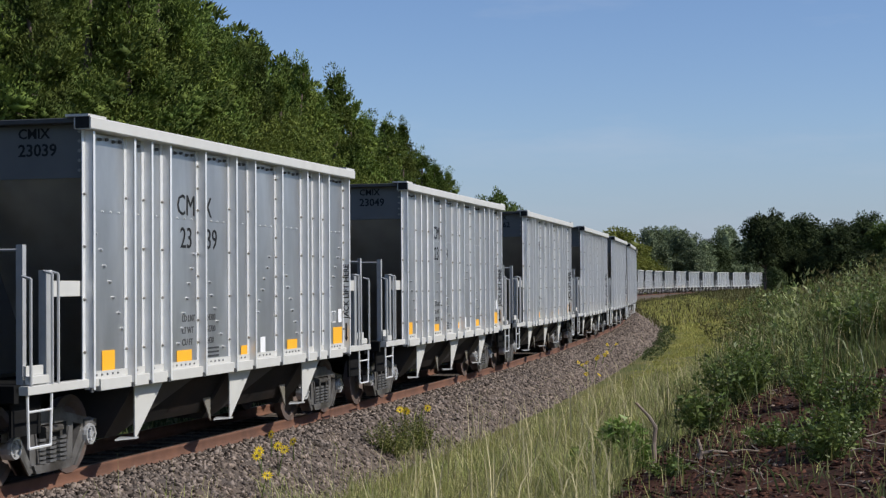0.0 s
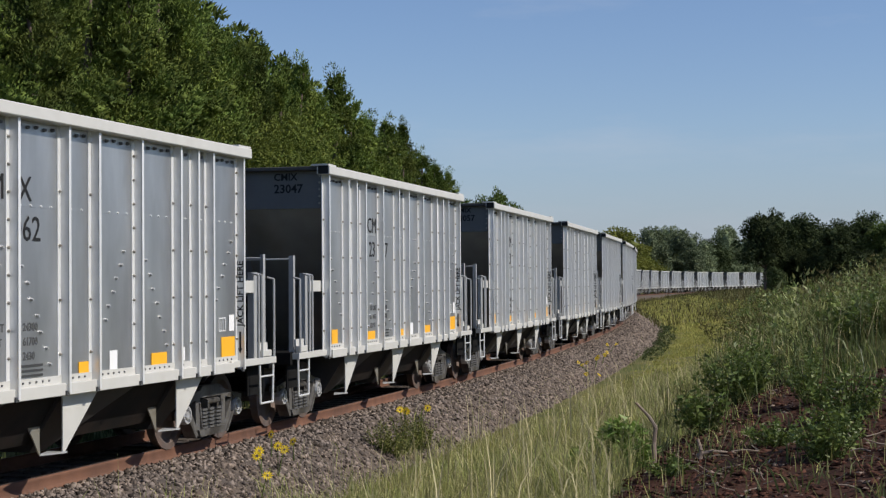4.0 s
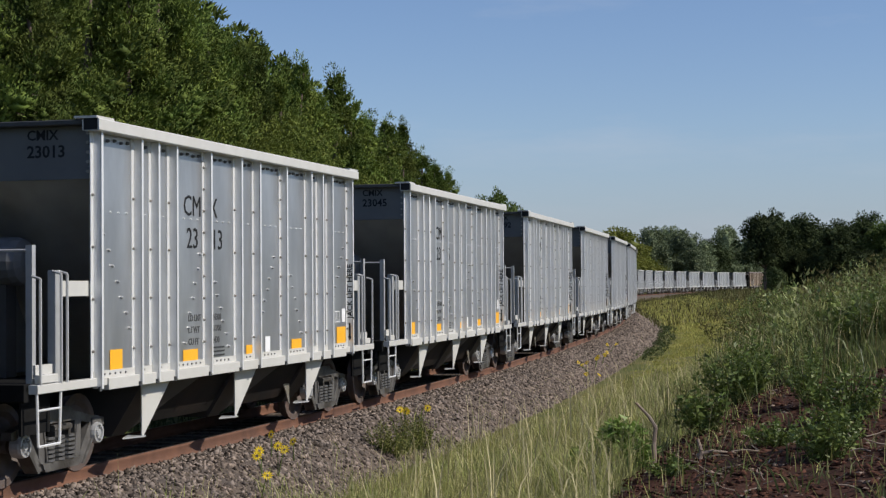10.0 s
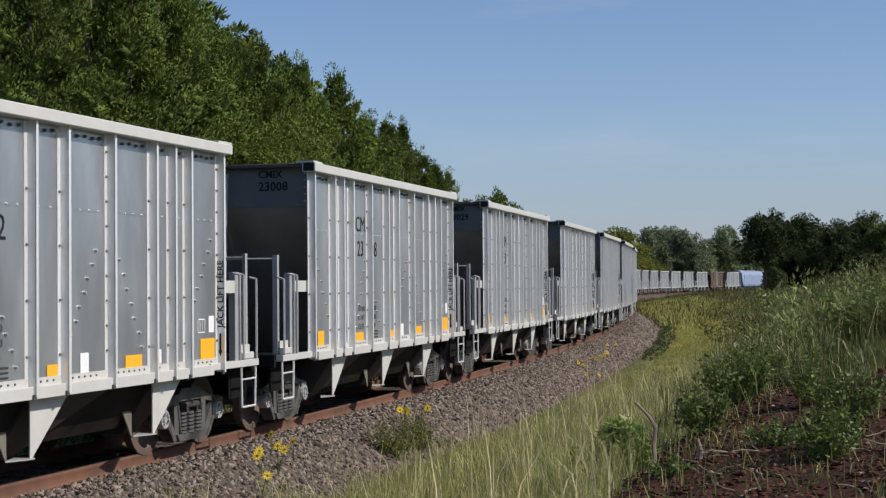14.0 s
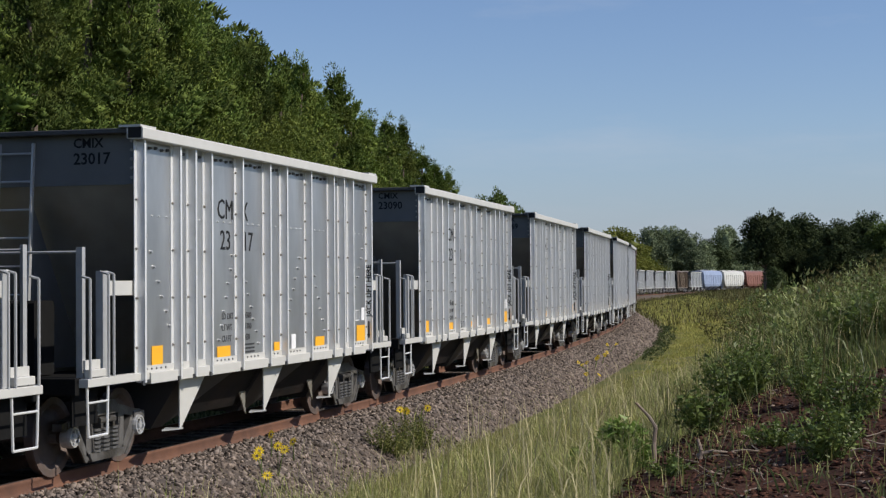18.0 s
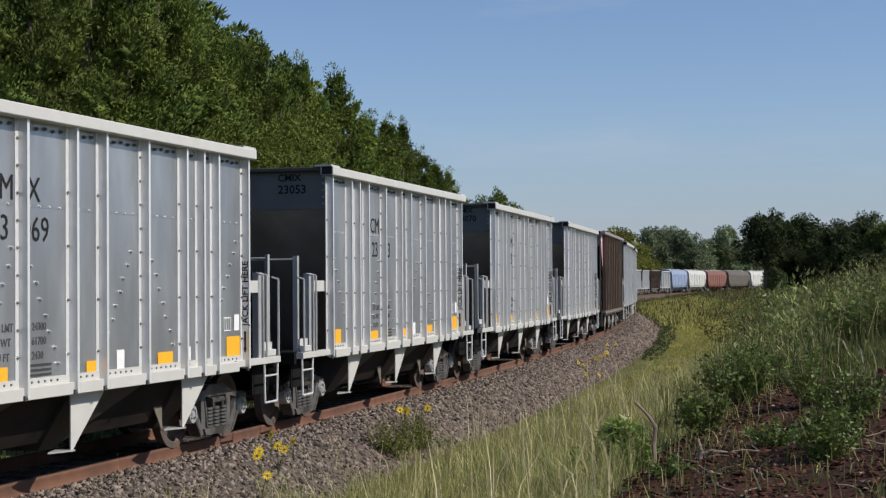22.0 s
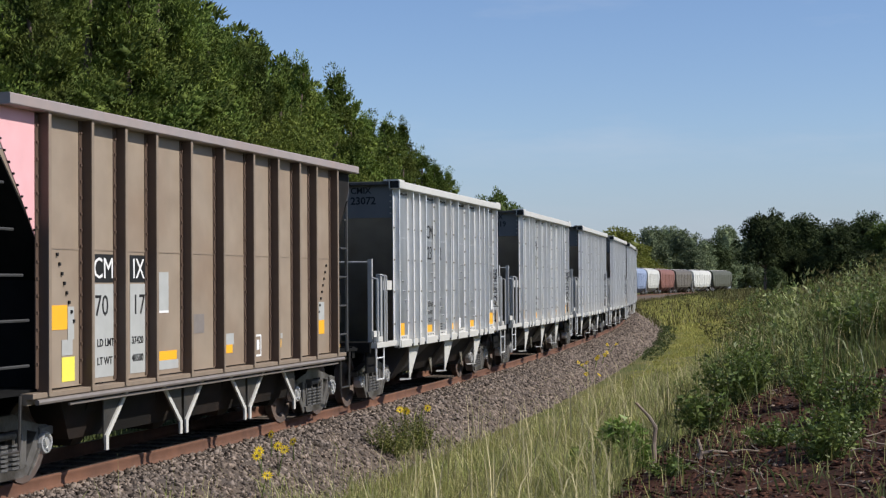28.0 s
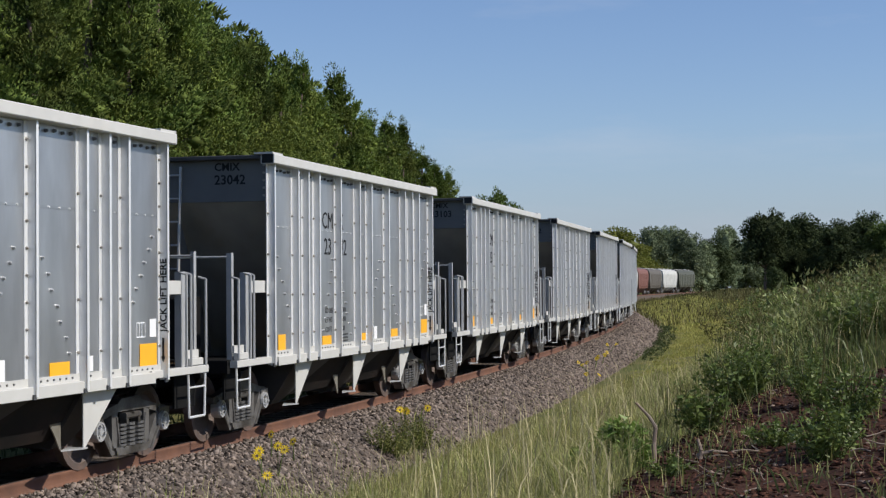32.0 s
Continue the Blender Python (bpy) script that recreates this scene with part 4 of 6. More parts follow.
        part("seam", Geo().box(-4.95, 4.8, min(yy, yy - k * 0.005), max(yy, yy - k * 0.005), 2.70, 2.715), "brown_lip", car)
        plate(-4.45, -4.15, 1.18, 1.46, "pale_yellow", "pale yellow tag")
        plate(-1.95, -1.6, 1.95, 2.45, "slope_grey", "grey patch of fresh paint")
        plate(-1.95, -1.6, 1.92, 1.95, "white_label")
        plate(-1.95, -1.35, 1.3, 1.42, "yellow", "yellow reflective patch")
        plate(0.15, 0.55, 1.3, 1.42, "yellow", "yellow reflective patch")
        plate(2.2, 2.5, 1.3, 1.42, "yellow", "yellow reflective patch")
        plate(3.9, 4.5, 1.45, 1.68, "yellow", "yellow reflective patch")
        plate(3.9, 4.5, 1.68, 1.98, "slope_grey", "grey patch of fresh paint")
        for a, b, c, d in ((1.22, 1.66, 1.20, 1.23), (1.22, 1.66, 1.50, 1.53), (1.22, 1.25, 1.20, 1.53), (1.63, 1.66, 1.20, 1.53), (1.42, 1.45, 1.20, 1.53), (1.3, 1.4, 1.3, 1.45), (1.48, 1.58, 1.3, 1.45)):
            plate(a, b, c, d, "white_label", "white stencil frame", name="stencil")
    for e in (-1, 1):
        base = Matrix.Translation((e * 5.853, 0, 0)) @ pose(0, 0, 0, 90, 0, -90 if e < 0 else 90)
        part("end_mark", Geo().box(*sorted((e * 5.851, e * 5.853)), -0.55, -0.02, 3.90, 4.16) if e < 0 else Geo().box(5.851, 5.853, -0.55, -0.02, 3.90, 4.16), "black_paint", car)
        lettering("CMIX", 0.22, "white_label", car, base @ Matrix.Translation((-0.5 if e < 0 else -0.5, 3.94, 0.003)))
        lettering("87017", 0.25, "black_paint", car, base @ Matrix.Translation((0.12, 3.94, 0.003)))
    return car


M["spring_steel"] = mat("spring_steel", (0.13, 0.128, 0.125), 0.5, 0.4, 12.0, 0.15)
M["slope_grey"] = mat("slope_grey", (0.38, 0.39, 0.38), 0.6, 0.0, 6.0, 0.08)
COVERED = {}


def covered_hopper_car(tint, label):
    """A long covered hopper, seen far off at the train's end."""
    car = thing("covered_hopper_car", label, "hopper car", "cars of the train")
    for x in (-6.6, 6.6):
        truck(car, x)
    if "body" not in COVERED:
        ring = [(-1.5, 1.15), (-1.6, 1.6), (-1.6, 3.6), (-1.45, 4.2), (-1.0, 4.5), (0.0, 4.6), (1.0, 4.5), (1.45, 4.2), (1.6, 3.6), (1.6, 1.6), (1.5, 1.15)]
        n = len(ring)
        verts = [(x, y, z if z > 3.2 else 3.2 - (3.2 - z) * t) for x, t in ((-8.0, 0.25), (-6.8, 1.0), (6.8, 1.0), (8.0, 0.25)) for y, z in ring]
        faces = [(i * n + j, (i + 1) * n + j, (i + 1) * n + (j + 1) % n, i * n + (j + 1) % n) for i in range(3) for j in range(n)] + [tuple(range(n)), tuple(range(3 * n, 4 * n))]
        COVERED["body"] = (verts, faces)
    body = part("body", Geo().poly(*COVERED["body"]), tint, car)
    for k in range(9):
        x = -6.4 + k * 1.6
        for y in (-1.64, 1.58):
            part("side_rib", Geo().box(x, x + 0.07, y, y + 0.06, 1.3, 3.7), tint, body)
    part("roof_walk", Geo().box(-7.9, 7.9, -0.5, 0.5, 4.62, 4.68), "white_paint", car, "pale roof walkway")
    for x in (-4.0, 0.0, 4.0):
        part("hatch", Geo().box(x - 1.2, x + 1.2, -0.35, 0.35, 4.58, 4.74, 0.03), tint, car)
        part("discharge_chute", Geo().poly([(x - 1.9, -1.5, 1.2), (x - 1.9, 1.5, 1.2), (x + 1.9, 1.5, 1.2), (x + 1.9, -1.5, 1.2), (x - 0.4, -0.6, 0.4), (x - 0.4, 0.6, 0.4), (x + 0.4, 0.6, 0.4), (x + 0.4, -0.6, 0.4)],
                                           [(0, 1, 2, 3), (4, 5, 6, 7), (0, 1, 5, 4), (1, 2, 6, 5), (2, 3, 7, 6), (3, 0, 4, 7)]), tint, car)
    part("center_sill", Geo().box(-8.6, 8.6, -0.3, 0.3, 0.8, 1.15), "body_shade_black", car)
    for e in (-1, 1):
        part("end_platform", Geo().box(*sorted((e * 7.2, e * 8.6)), -1.4, 1.4, 1.1, 1.16), "body_shade_black", car)
        for sd in (-1, 1):
            part("corner_ladder", Geo().box(*sorted((e * 8.3, e * 8.35)), *sorted((sd * 1.3, sd * 1.36)), 0.6, 4.3).box(*sorted((e * 8.55, e * 8.6)), *sorted((sd * 1.3, sd * 1.36)), 0.6, 4.3), tint, car)
        part("coupler", Geo().box(*sorted((e * 8.6, e * 8.95)), -0.1, 0.1, 0.8, 0.96), "truck_steel", car)
    return car


# the consist: distance along the train of each car's centre at nine seconds
PITCH = 13.17
TRAIN = []
NUMBERS = {-6: "23044", -5: "23039", -4: "23049", -3: "23062", -2: "23047", -1: "23057", 0: "23071", 1: "23013", 2: "23045", 3: "23092", 4: "23008", 5: "23029", 6: "23017", 7: "23090", 8: "23069", 9: "23053", 10: "23070",
           11: "23082", 13: "23072", 14: "23019", 15: "23042", 16: "23103", 17: "23022"}
TANK_NEAR = (0, 1, 2, 7, 8, 11, 16, 18)
black = [("CM", 0.40), ("IX", 0.40), ("CMIX", 0.17), ("JACK LIFT HERE", 0.135), ("870", 0.36), ("17", 0.36), ("LD LMT", 0.13), ("LT WT", 0.13), ("37420", 0.13), ("48580", 0.13), ("87017", 0.25)]
for digits in NUMBERS.values():
    black += [(digits[:2], 0.40), (digits[2:], 0.40), (digits, 0.205)]
cut_letters([(a, b, "black_paint") for a, b in dict.fromkeys(black)] + [(a, 0.125, "faded_black") for a in ("LD LMT", "LT WT", "CU FT", "24300", "61700", "2430")] + [("CM", 0.36, "white_label"), ("IX", 0.36, "white_label"), ("CMIX", 0.22, "white_label")])
silver, silver_tank, silver_far = hopper_car(), hopper_car(True), hopper_car(far=True)


def place_silver(i, u):
    first = silver_far if i >= 19 else silver_tank if i in TANK_NEAR else silver
    car = first if first not in [c for c, _, _ in TRAIN] else copy_thing(first, Matrix.Identity(4))
    if i in NUMBERS:
        NUMBERED.append((car, NUMBERS[i]))
    TRAIN.append((car, u, False))


NUMBERED = []
for i in range(-6, 12):
    place_silver(i, 1.09 + PITCH * i)
U_BROWN = 1.09 + PITCH * 11 + 13.52
brown = brown_hopper_car()
TRAIN.append((brown, U_BROWN + 0.2, False))
for i in range(13, 29):
    place_silver(i, U_BROWN + 13.52 + PITCH * (i - 13))
U_LAST = U_BROWN + 13.52 + PITCH * 15
brown_2 = copy_thing(brown, Matrix.Identity(4))
TRAIN.append((brown_2, U_LAST + 13.52, True))
place_silver(30, U_LAST + 27.04)
for car, digits in NUMBERED:
    number_car(car, digits, False)
tints = (("sky_blue", (0.25, 0.31, 0.45), "pale blue covered hopper car with a white roof"), ("off_white", (0.52, 0.52, 0.49), "off-white covered hopper car"), ("rust_red", (0.20, 0.085, 0.062), "rust-red covered hopper car"),
         ("umber", (0.115, 0.10, 0.08), "grey-brown covered hopper car"), ("off_white", None, "off-white covered hopper car with tapered ends"), ("olive", (0.075, 0.078, 0.055), "dark olive covered hopper car, the last of the train"))
u = U_LAST + 27.04 + PITCH / 2
for name, rgb, label in tints:
    if rgb:
        M[name] = mat(name, rgb, 0.6, 0.0, 3.0, 0.08, 0.03, 12.0, tuple(c * 0.8 for c in rgb), 0.7, 0.55)
    TRAIN.append((covered_hopper_car(name, label), u + 9.0, False))
    u += 18.0


# ---- plants ----
def leaves(points, along_dir, length, width, q, droop=0.0):
    """Small pointed leaves at points, each lying along a direction; arrays of one length."""
    n = len(points)
    d = along_dir + q.normal(0, 0.35, (n, 3))
    d[:, 2] -= droop
    d /= np.linalg.norm(d, axis=1, keepdims=True) + 1e-9
    side = np.cross(d, q.normal(0, 1, (n, 3)))
    side /= np.linalg.norm(side, axis=1, keepdims=True) + 1e-9
    ln, wd = length * q.uniform(0.6, 1.3, (n, 1)), width * q.uniform(0.6, 1.3, (n, 1))
    v = np.stack([points + d * ln * 0.3 + side * wd, points + d * ln * 0.3 - side * wd * 0.4, points + d * ln], axis=1).reshape(-1, 3)
    return v, np.arange(n * 3).reshape(n, 3)


def join(chunks):
    vs, fs, k = [], [], 0
    for v, f in chunks:
        vs.append(v), fs.append(f + k)
        k += len(v)
    return np.concatenate(vs), np.concatenate(fs)


M["bark"] = mat("bark", (0.12, 0.09, 0.07), 0.9, 0.0, 12.0, 0.2, 0.6, 20.0)
M["cedar"] = mat("cedar", (0.096, 0.142, 0.030), 0.7, 0.0, 1.5, 0.2, 0.0, 1.0, (0.155, 0.175, 0.035), 0.45, 0.57, per_object=0.42, per_island=0.3, translucent=0.10, spec=0.15)
M["broadleaf"] = mat("broadleaf", (0.085, 0.125, 0.03), 0.65, 0.0, 1.0, 0.2, 0.0, 1.0, (0.085, 0.11, 0.025), 0.3, 0.55, per_object=0.2, per_island=0.3, translucent=0.3, spec=0.2)
M["yellow_leaf"] = mat("yellow_leaf", (0.165, 0.175, 0.035), 0.65, 0.0, 1.0, 0.15, 0.0, 1.0, (0.125, 0.15, 0.03), 0.3, 0.55, per_island=0.2, translucent=0.3, spec=0.2)
# dark leaf: shade of the dark wood, gully and gaps is in the colour
M["far_shade_leaf"] = mat("far_shade_leaf", (0.050, 0.068, 0.028), 0.8, 0.0, 1.0, 0.2, 0.0, 1.0, (0.055, 0.070, 0.026), 0.2, 0.55, per_object=0.3, per_island=0.3, translucent=0.15, spec=0.1)
M["dry_grass"] = mat("dry_grass", (0.30, 0.31, 0.085), 0.7, 0.0, 2.0, 0.18, 0.0, 1.0, (0.17, 0.23, 0.05), 0.6, 0.5, per_island=0.5, island_color=(0.44, 0.40, 0.20), translucent=0.3, spec=0.25)
M["green_grass"] = mat("green_grass", (0.060, 0.098, 0.024), 0.6, 0.0, 2.0, 0.15, 0.0, 1.0, (0.115, 0.155, 0.04), 0.7, 0.5, per_island=0.55, island_color=(0.14, 0.155, 0.06), translucent=0.35, spec=0.3)
M["brown_grass"] = mat("brown_grass", (0.135, 0.105, 0.045), 0.8, 0.0, 2.0, 0.15, 0.0, 1.0, (0.085, 0.10, 0.03), 0.45, 0.5, per_island=0.45, island_color=(0.12, 0.115, 0.045), translucent=0.22, spec=0.15)
M["weed_leaf"] = mat("weed_leaf", (0.085, 0.135, 0.028), 0.5, 0.0, 4.0, 0.15, 0.0, 1.0, (0.06, 0.095, 0.022), 1.5, 0.5, per_island=0.5, island_color=(0.15, 0.19, 0.045), translucent=0.3, spec=0.35)
M["light_leaf"] = mat("light_leaf", (0.11, 0.145, 0.03), 0.6, 0.0, 1.0, 0.2, 0.0, 1.0, (0.14, 0.165, 0.035), 0.5, 0.5, per_object=0.15, per_island=0.3, translucent=0.3, spec=0.1)
M["scrub_leaf"] = mat("scrub_leaf", (0.14, 0.15, 0.04), 0.65, 0.0, 4.0, 0.15, 0.0, 1.0, per_island=0.35, translucent=0.3, spec=0.2, island_color=(0.20, 0.20, 0.06))
# the far wood's aerial haze is mixed into this pale leaf colour
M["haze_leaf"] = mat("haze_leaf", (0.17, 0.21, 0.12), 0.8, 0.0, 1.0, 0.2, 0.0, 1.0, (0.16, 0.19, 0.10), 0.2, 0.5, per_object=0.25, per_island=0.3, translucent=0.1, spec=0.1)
M["blade"] = mat("blade", (0.11, 0.17, 0.038), 0.5, 0.0, 2.0, 0.15, 0.0, 1.0, (0.20, 0.25, 0.07), 0.7, 0.5, per_island=0.5, island_color=(0.25, 0.26, 0.10), translucent=0.25, spec=0.4)
M["meadow"] = mat("meadow", (0.37, 0.37, 0.085), 0.7, 0.0, 2.0, 0.15, 0.0, 1.0, (0.25, 0.29, 0.06), 0.25, 0.5, per_island=0.35, island_color=(0.42, 0.38, 0.14), translucent=0.3, spec=0.15)
M["bright_leaf"] = mat("bright_leaf", (0.15, 0.25, 0.045), 0.5, 0.0, 4.0, 0.15, per_island=0.35, island_color=(0.22, 0.30, 0.07), translucent=0.35, spec=0.35)
M["straw"] = mat("straw", (0.52, 0.46, 0.27), 0.7, 0.0, 2.0, 0.1, per_island=0.3, translucent=0.2, spec=0.2)
M["petal"] = mat("petal", (0.85, 0.62, 0.01), 0.6, 0.0, 8.0, 0.05, per_island=0.1, translucent=0.3)
M["dead_wood"] = mat("dead_wood", (0.21, 0.165, 0.13), 0.85, 0.0, 14.0, 0.2, 0.4, 30.0, (0.28, 0.2, 0.15), 3.0, 0.55)


def trunk_geo(height, r, q, bends=5):
    g, p = Geo(), Vector((0, 0, -0.3))
    for k in range(bends):
        nxt = Vector((q.normal(0, 0.05) * height * 0.2, q.normal(0, 0.05) * height * 0.2, height * (k + 1) / bends))
        g.rod(p, nxt, r * (1 - k / bends * 0.85), 8, r * (1 - (k + 1) / bends * 0.85))
        p = nxt
    return g


def cores(centres, radii, q, squash=0.7):
    """Small uneven opaque lumps in place of inner twigs, added to deepen the leaf clumps' shade; arrays of one length.
    """
    n = len(centres)
    octa = np.array([(1, 0, 0), (0, 1, 0), (-1, 0, 0), (0, -1, 0), (0, 0, 1), (0, 0, -1)], dtype=float)
    tri = np.array([(0, 1, 4), (1, 2, 4), (2, 3, 4), (3, 0, 4), (1, 0, 5), (2, 1, 5), (3, 2, 5), (0, 3, 5)])
    a = q.uniform(0, 6.28, n)[:, None]
    v = octa[None] * q.uniform(0.7, 1.2, (n, 6, 1)) * np.array([1, 1, squash])
    v = np.stack([v[..., 0] * np.cos(a) - v[..., 1] * np.sin(a), v[..., 0] * np.sin(a) + v[..., 1] * np.cos(a), v[..., 2]], axis=2)
    v = v * np.asarray(radii)[:, None, None] + np.asarray(centres)[:, None]
    return v.reshape(-1, 3), (tri[None] + (np.arange(n) * 6)[:, None, None]).reshape(-1, 3)


def cedar_meshes(seed, height, radius, n_bough=70, clumps=6, per=98, leaf=0.14, wide=0.038):
    """Trunk and crown of a juniper: boughs that rise and fan out into dense feathery sprays, with dark gaps between."""
    q = np.random.RandomState(seed)
    g = trunk_geo(height * 0.95, height * 0.018 + 0.05, q)
    chunks, mids, sizes = [], [], []
    for k in range(n_bough):
        t = (k + q.rand()) / n_bough
        a = k * 2.39996 + q.normal(0, 0.4)
        r = radius * (max(1 - t, 0.0) ** 0.8 + 0.05) * q.uniform(0.55, 1.22)
        lift = 0.12 + 0.75 * t + q.normal(0, 0.12)
        d = np.array([math.cos(a), math.sin(a), lift])
        d /= np.linalg.norm(d)
        side = np.array([-math.sin(a), math.cos(a), 0.0])
        base = np.array([0, 0, max(0.1, height * (0.03 + 0.92 * t) - r * lift * 0.5)])
        m = clumps if t < 0.8 else max(2, clumps - 2)
        u = np.linspace(0.42, 1.0, m) + q.normal(0, 0.05, m)
        fan = q.normal(0, 0.20, m) * r * u
        mid = base + d * (u * r)[:, None] + side * fan[:, None] + np.array([0, 0, 1.0]) * (q.normal(0, 0.06, m) * r + 0.10 * r * u * u)[:, None]
        rc = (0.13 + 0.14 * r * (1.25 - 0.55 * u)) * q.uniform(0.7, 1.35, m)
        mids.append(mid), sizes.append(rc * 0.62)
        i = np.repeat(np.arange(m), per)
        w = q.normal(0, 1, (len(i), 3))
        w /= np.linalg.norm(w, axis=1, keepdims=True)
        way = d * 0.9 + np.array([0, 0, 0.35 + 0.5 * t]) + side * (q.normal(0, 0.35, m))[i][:, None]
        pts = mid[i] + (w * np.array([1, 1, 0.6]) * q.uniform(0.45, 1.0, (len(i), 1)) + way * (q.uniform(-0.3, 1.0, len(i)) ** 3)[:, None] * 1.2) * rc[i][:, None]
        chunks.append(leaves(pts, way * 0.9 + w * 0.75, leaf, wide, q))
        if k % 3 == 0:
            g.rod(tuple(base), tuple(base + d * r * 0.85), 0.035, 4, 0.008)
    # hidden lumps that block light inside the crown
    chunks.append(cores(np.concatenate(mids), np.concatenate(sizes), q))
    n = 150                      # the wispy leader and its side sprays
    w = q.rand(n)
    sp = q.randint(0, 6, n)
    ang, out = sp * 1.05 + 0.4, (1 - w) * 0.45 * (0.4 + 0.12 * sp)
    tip = np.stack([np.cos(ang) * out + 0.10 * w, np.sin(ang) * out, height * (0.885 + 0.02 * sp * (1 - w) + 0.125 * w)], axis=1) + q.normal(0, 0.05, (n, 3))
    chunks.append(leaves(tip, np.array([0.1, 0, 1.0]) + np.stack([np.cos(ang), np.sin(ang), ang * 0], axis=1) * 0.7, leaf, wide * 0.8, q))
    v, f = join(chunks)
    return g.mesh("trunk"), big_mesh("crown", v, f, M["cedar"])


def broadleaf_meshes(seed, height, radius, material, leaf=0.3, clumps=150, per=70, low=0.12, lobe_n=17, core=0.7):
    """Trunk with limbs, and a crown of rounded lobes: leaf clumps over opaque lumps that stand for the dense twigs
    within.
    """
    q = np.random.RandomState(seed)
    g = trunk_geo(height * 0.6, height * 0.022 + 0.06, q)
    chunks, lobes = [], []
    for k in range(lobe_n):
        h = low + 0.12 + (0.76 - low) * (k + q.rand()) / lobe_n
        reach = radius * (0.85 - 0.62 * max(0.0, h - 0.45) / 0.5) * q.uniform(0.35, 0.95)
        a = k * 2.39996 + q.normal(0, 0.3)
        lobes.append((np.array([math.cos(a) * reach, math.sin(a) * reach, height * h]), radius * q.uniform(0.30, 0.46)))
    lobes.append((np.array([0, 0, height - radius * 0.42]), radius * 0.42))
    for c, r in lobes:
        g.rod((0, 0, height * 0.3), tuple(c), 0.10, 5, 0.03)
    mids, sizes = [np.array(c) for c, r in lobes] + [np.array([0, 0, height * (low + 0.25 + 0.16 * j)]) for j in range(3)], [r * core for c, r in lobes] + [radius * core * 0.6] * 3
    for k in range(clumps):
        c, r = lobes[k % len(lobes)]
        d = q.normal(0, 1, 3)
        d /= np.linalg.norm(d)
        p = c + d * r * q.uniform(0.82, 1.06) * np.array([1, 1, 0.85])
        p[2] = max(p[2], height * low)
        mids.append(p - d * 0.06 * radius), sizes.append(0.105 * radius * core)
        w = q.normal(0, 1, (per, 3))
        w /= np.linalg.norm(w, axis=1, keepdims=True)
        pts = p + w * q.uniform(0.3, 1.0, (per, 1)) * 0.17 * radius * np.array([1, 1, 0.7])
        chunks.append(leaves(pts, w + d * 0.5, leaf, leaf * 0.36, q, 0.15))
    chunks.append(cores(np.array(mids), np.array(sizes), q, 0.85))
    v, f = join(chunks)
    return g.mesh("trunk"), big_mesh("crown", v, f, M[material])


def plant_tree(name, label, meshes, x, y, turn, size, group):
    m = Matrix.Translation((x, y, float(ground_height(np.array([x]), np.array([y]))[0]) - 0.05)) @ pose(0, 0, 0, 0, 0, turn)
    t = thing(name, label, "tree", group, m)
    t.scale = (size[0], size[0], size[1])
    part("trunk", meshes[0], "bark", t)
    part("crown", meshes[1], "cedar", t)
    return t


rt = random.Random(5)
CEDARS = [cedar_meshes(20 + k, 10.0, r) for k, r in enumerate((3.0, 2.5, 3.4, 2.7, 2.1))]
THIN_CEDARS = [cedar_meshes(30 + k, 10.0, r, 44, 5, 40, 0.32, 0.09) for k, r in enumerate((3.2, 2.8, 3.5))]


def on_bearing(b, l):
    """The place l metres right of the track that lies on a bearing: the sideways offset at one metre."""
    s = np.arange(-20.0, 400.0, 0.5)
    x, y, _ = line(s, l)
    i = int(np.argmin(np.where(y > 4, np.abs(x / np.maximum(y, 1) - b), 9)))
    return float(x[i]), float(y[i])


def tree_on_bearing(b, top, l, w, meshes, name, label, group):
    """A tree whose tip rises to the slope top above the eye."""
    x, y = on_bearing(b, l)
    z = float(ground_height(np.array([x]), np.array([y]))[0])
    h = EYE[2] + top * y - z
    plant_tree(name, label, meshes, x, y, rt.uniform(0, 360), (w * h / 10.0, h / 10.0), group)


# the cedar row: bearing, slope of the tip, right of the track, spread, kind
for b, top, l, w, k in ((-0.300, 0.215, -9.5, 1.0, 0), (-0.268, 0.225, -10.5, 1.1, 2), (-0.242, 0.215, -9.2, 1.0, 3), (-0.218, 0.228, -10.2, 1.1, 2), (-0.196, 0.212, -9.2, 1.0, 0), (-0.176, 0.205, -10.0, 1.05, 2), (-0.160, 0.190, -9.4, 1.0, 3),
                        (-0.143, 0.172, -9.6, 1.0, 0), (-0.132, 0.164, -9.2, 0.85, 1), (-0.1235, 0.1555, -9.0, 0.8, 4), (-0.1125, 0.149, -9.2, 0.8, 4), (-0.101, 0.140, -9.0, 0.95, 0), (-0.0875, 0.1475, -9.2, 0.85, 4), (-0.078, 0.128, -8.8, 0.95, 3),
                        (-0.0672, 0.1395, -9.0, 0.95, 1), (-0.056, 0.122, -8.8, 1.0, 0), (-0.046, 0.111, -8.8, 1.0, 2), (-0.0335, 0.1085, -9.0, 0.95, 3), (-0.0245, 0.1065, -9.2, 0.9, 1), (-0.0135, 0.088, -9.2, 1.0, 0), (-0.005, 0.080, -9.4, 1.0, 2), (0.0035, 0.0755, -9.6, 0.9, 1)):
    tree_on_bearing(b, top, l, w, CEDARS[k], "cedar_tree", "dense green cedar with feathery boughs beside the track", "cedars along the track")
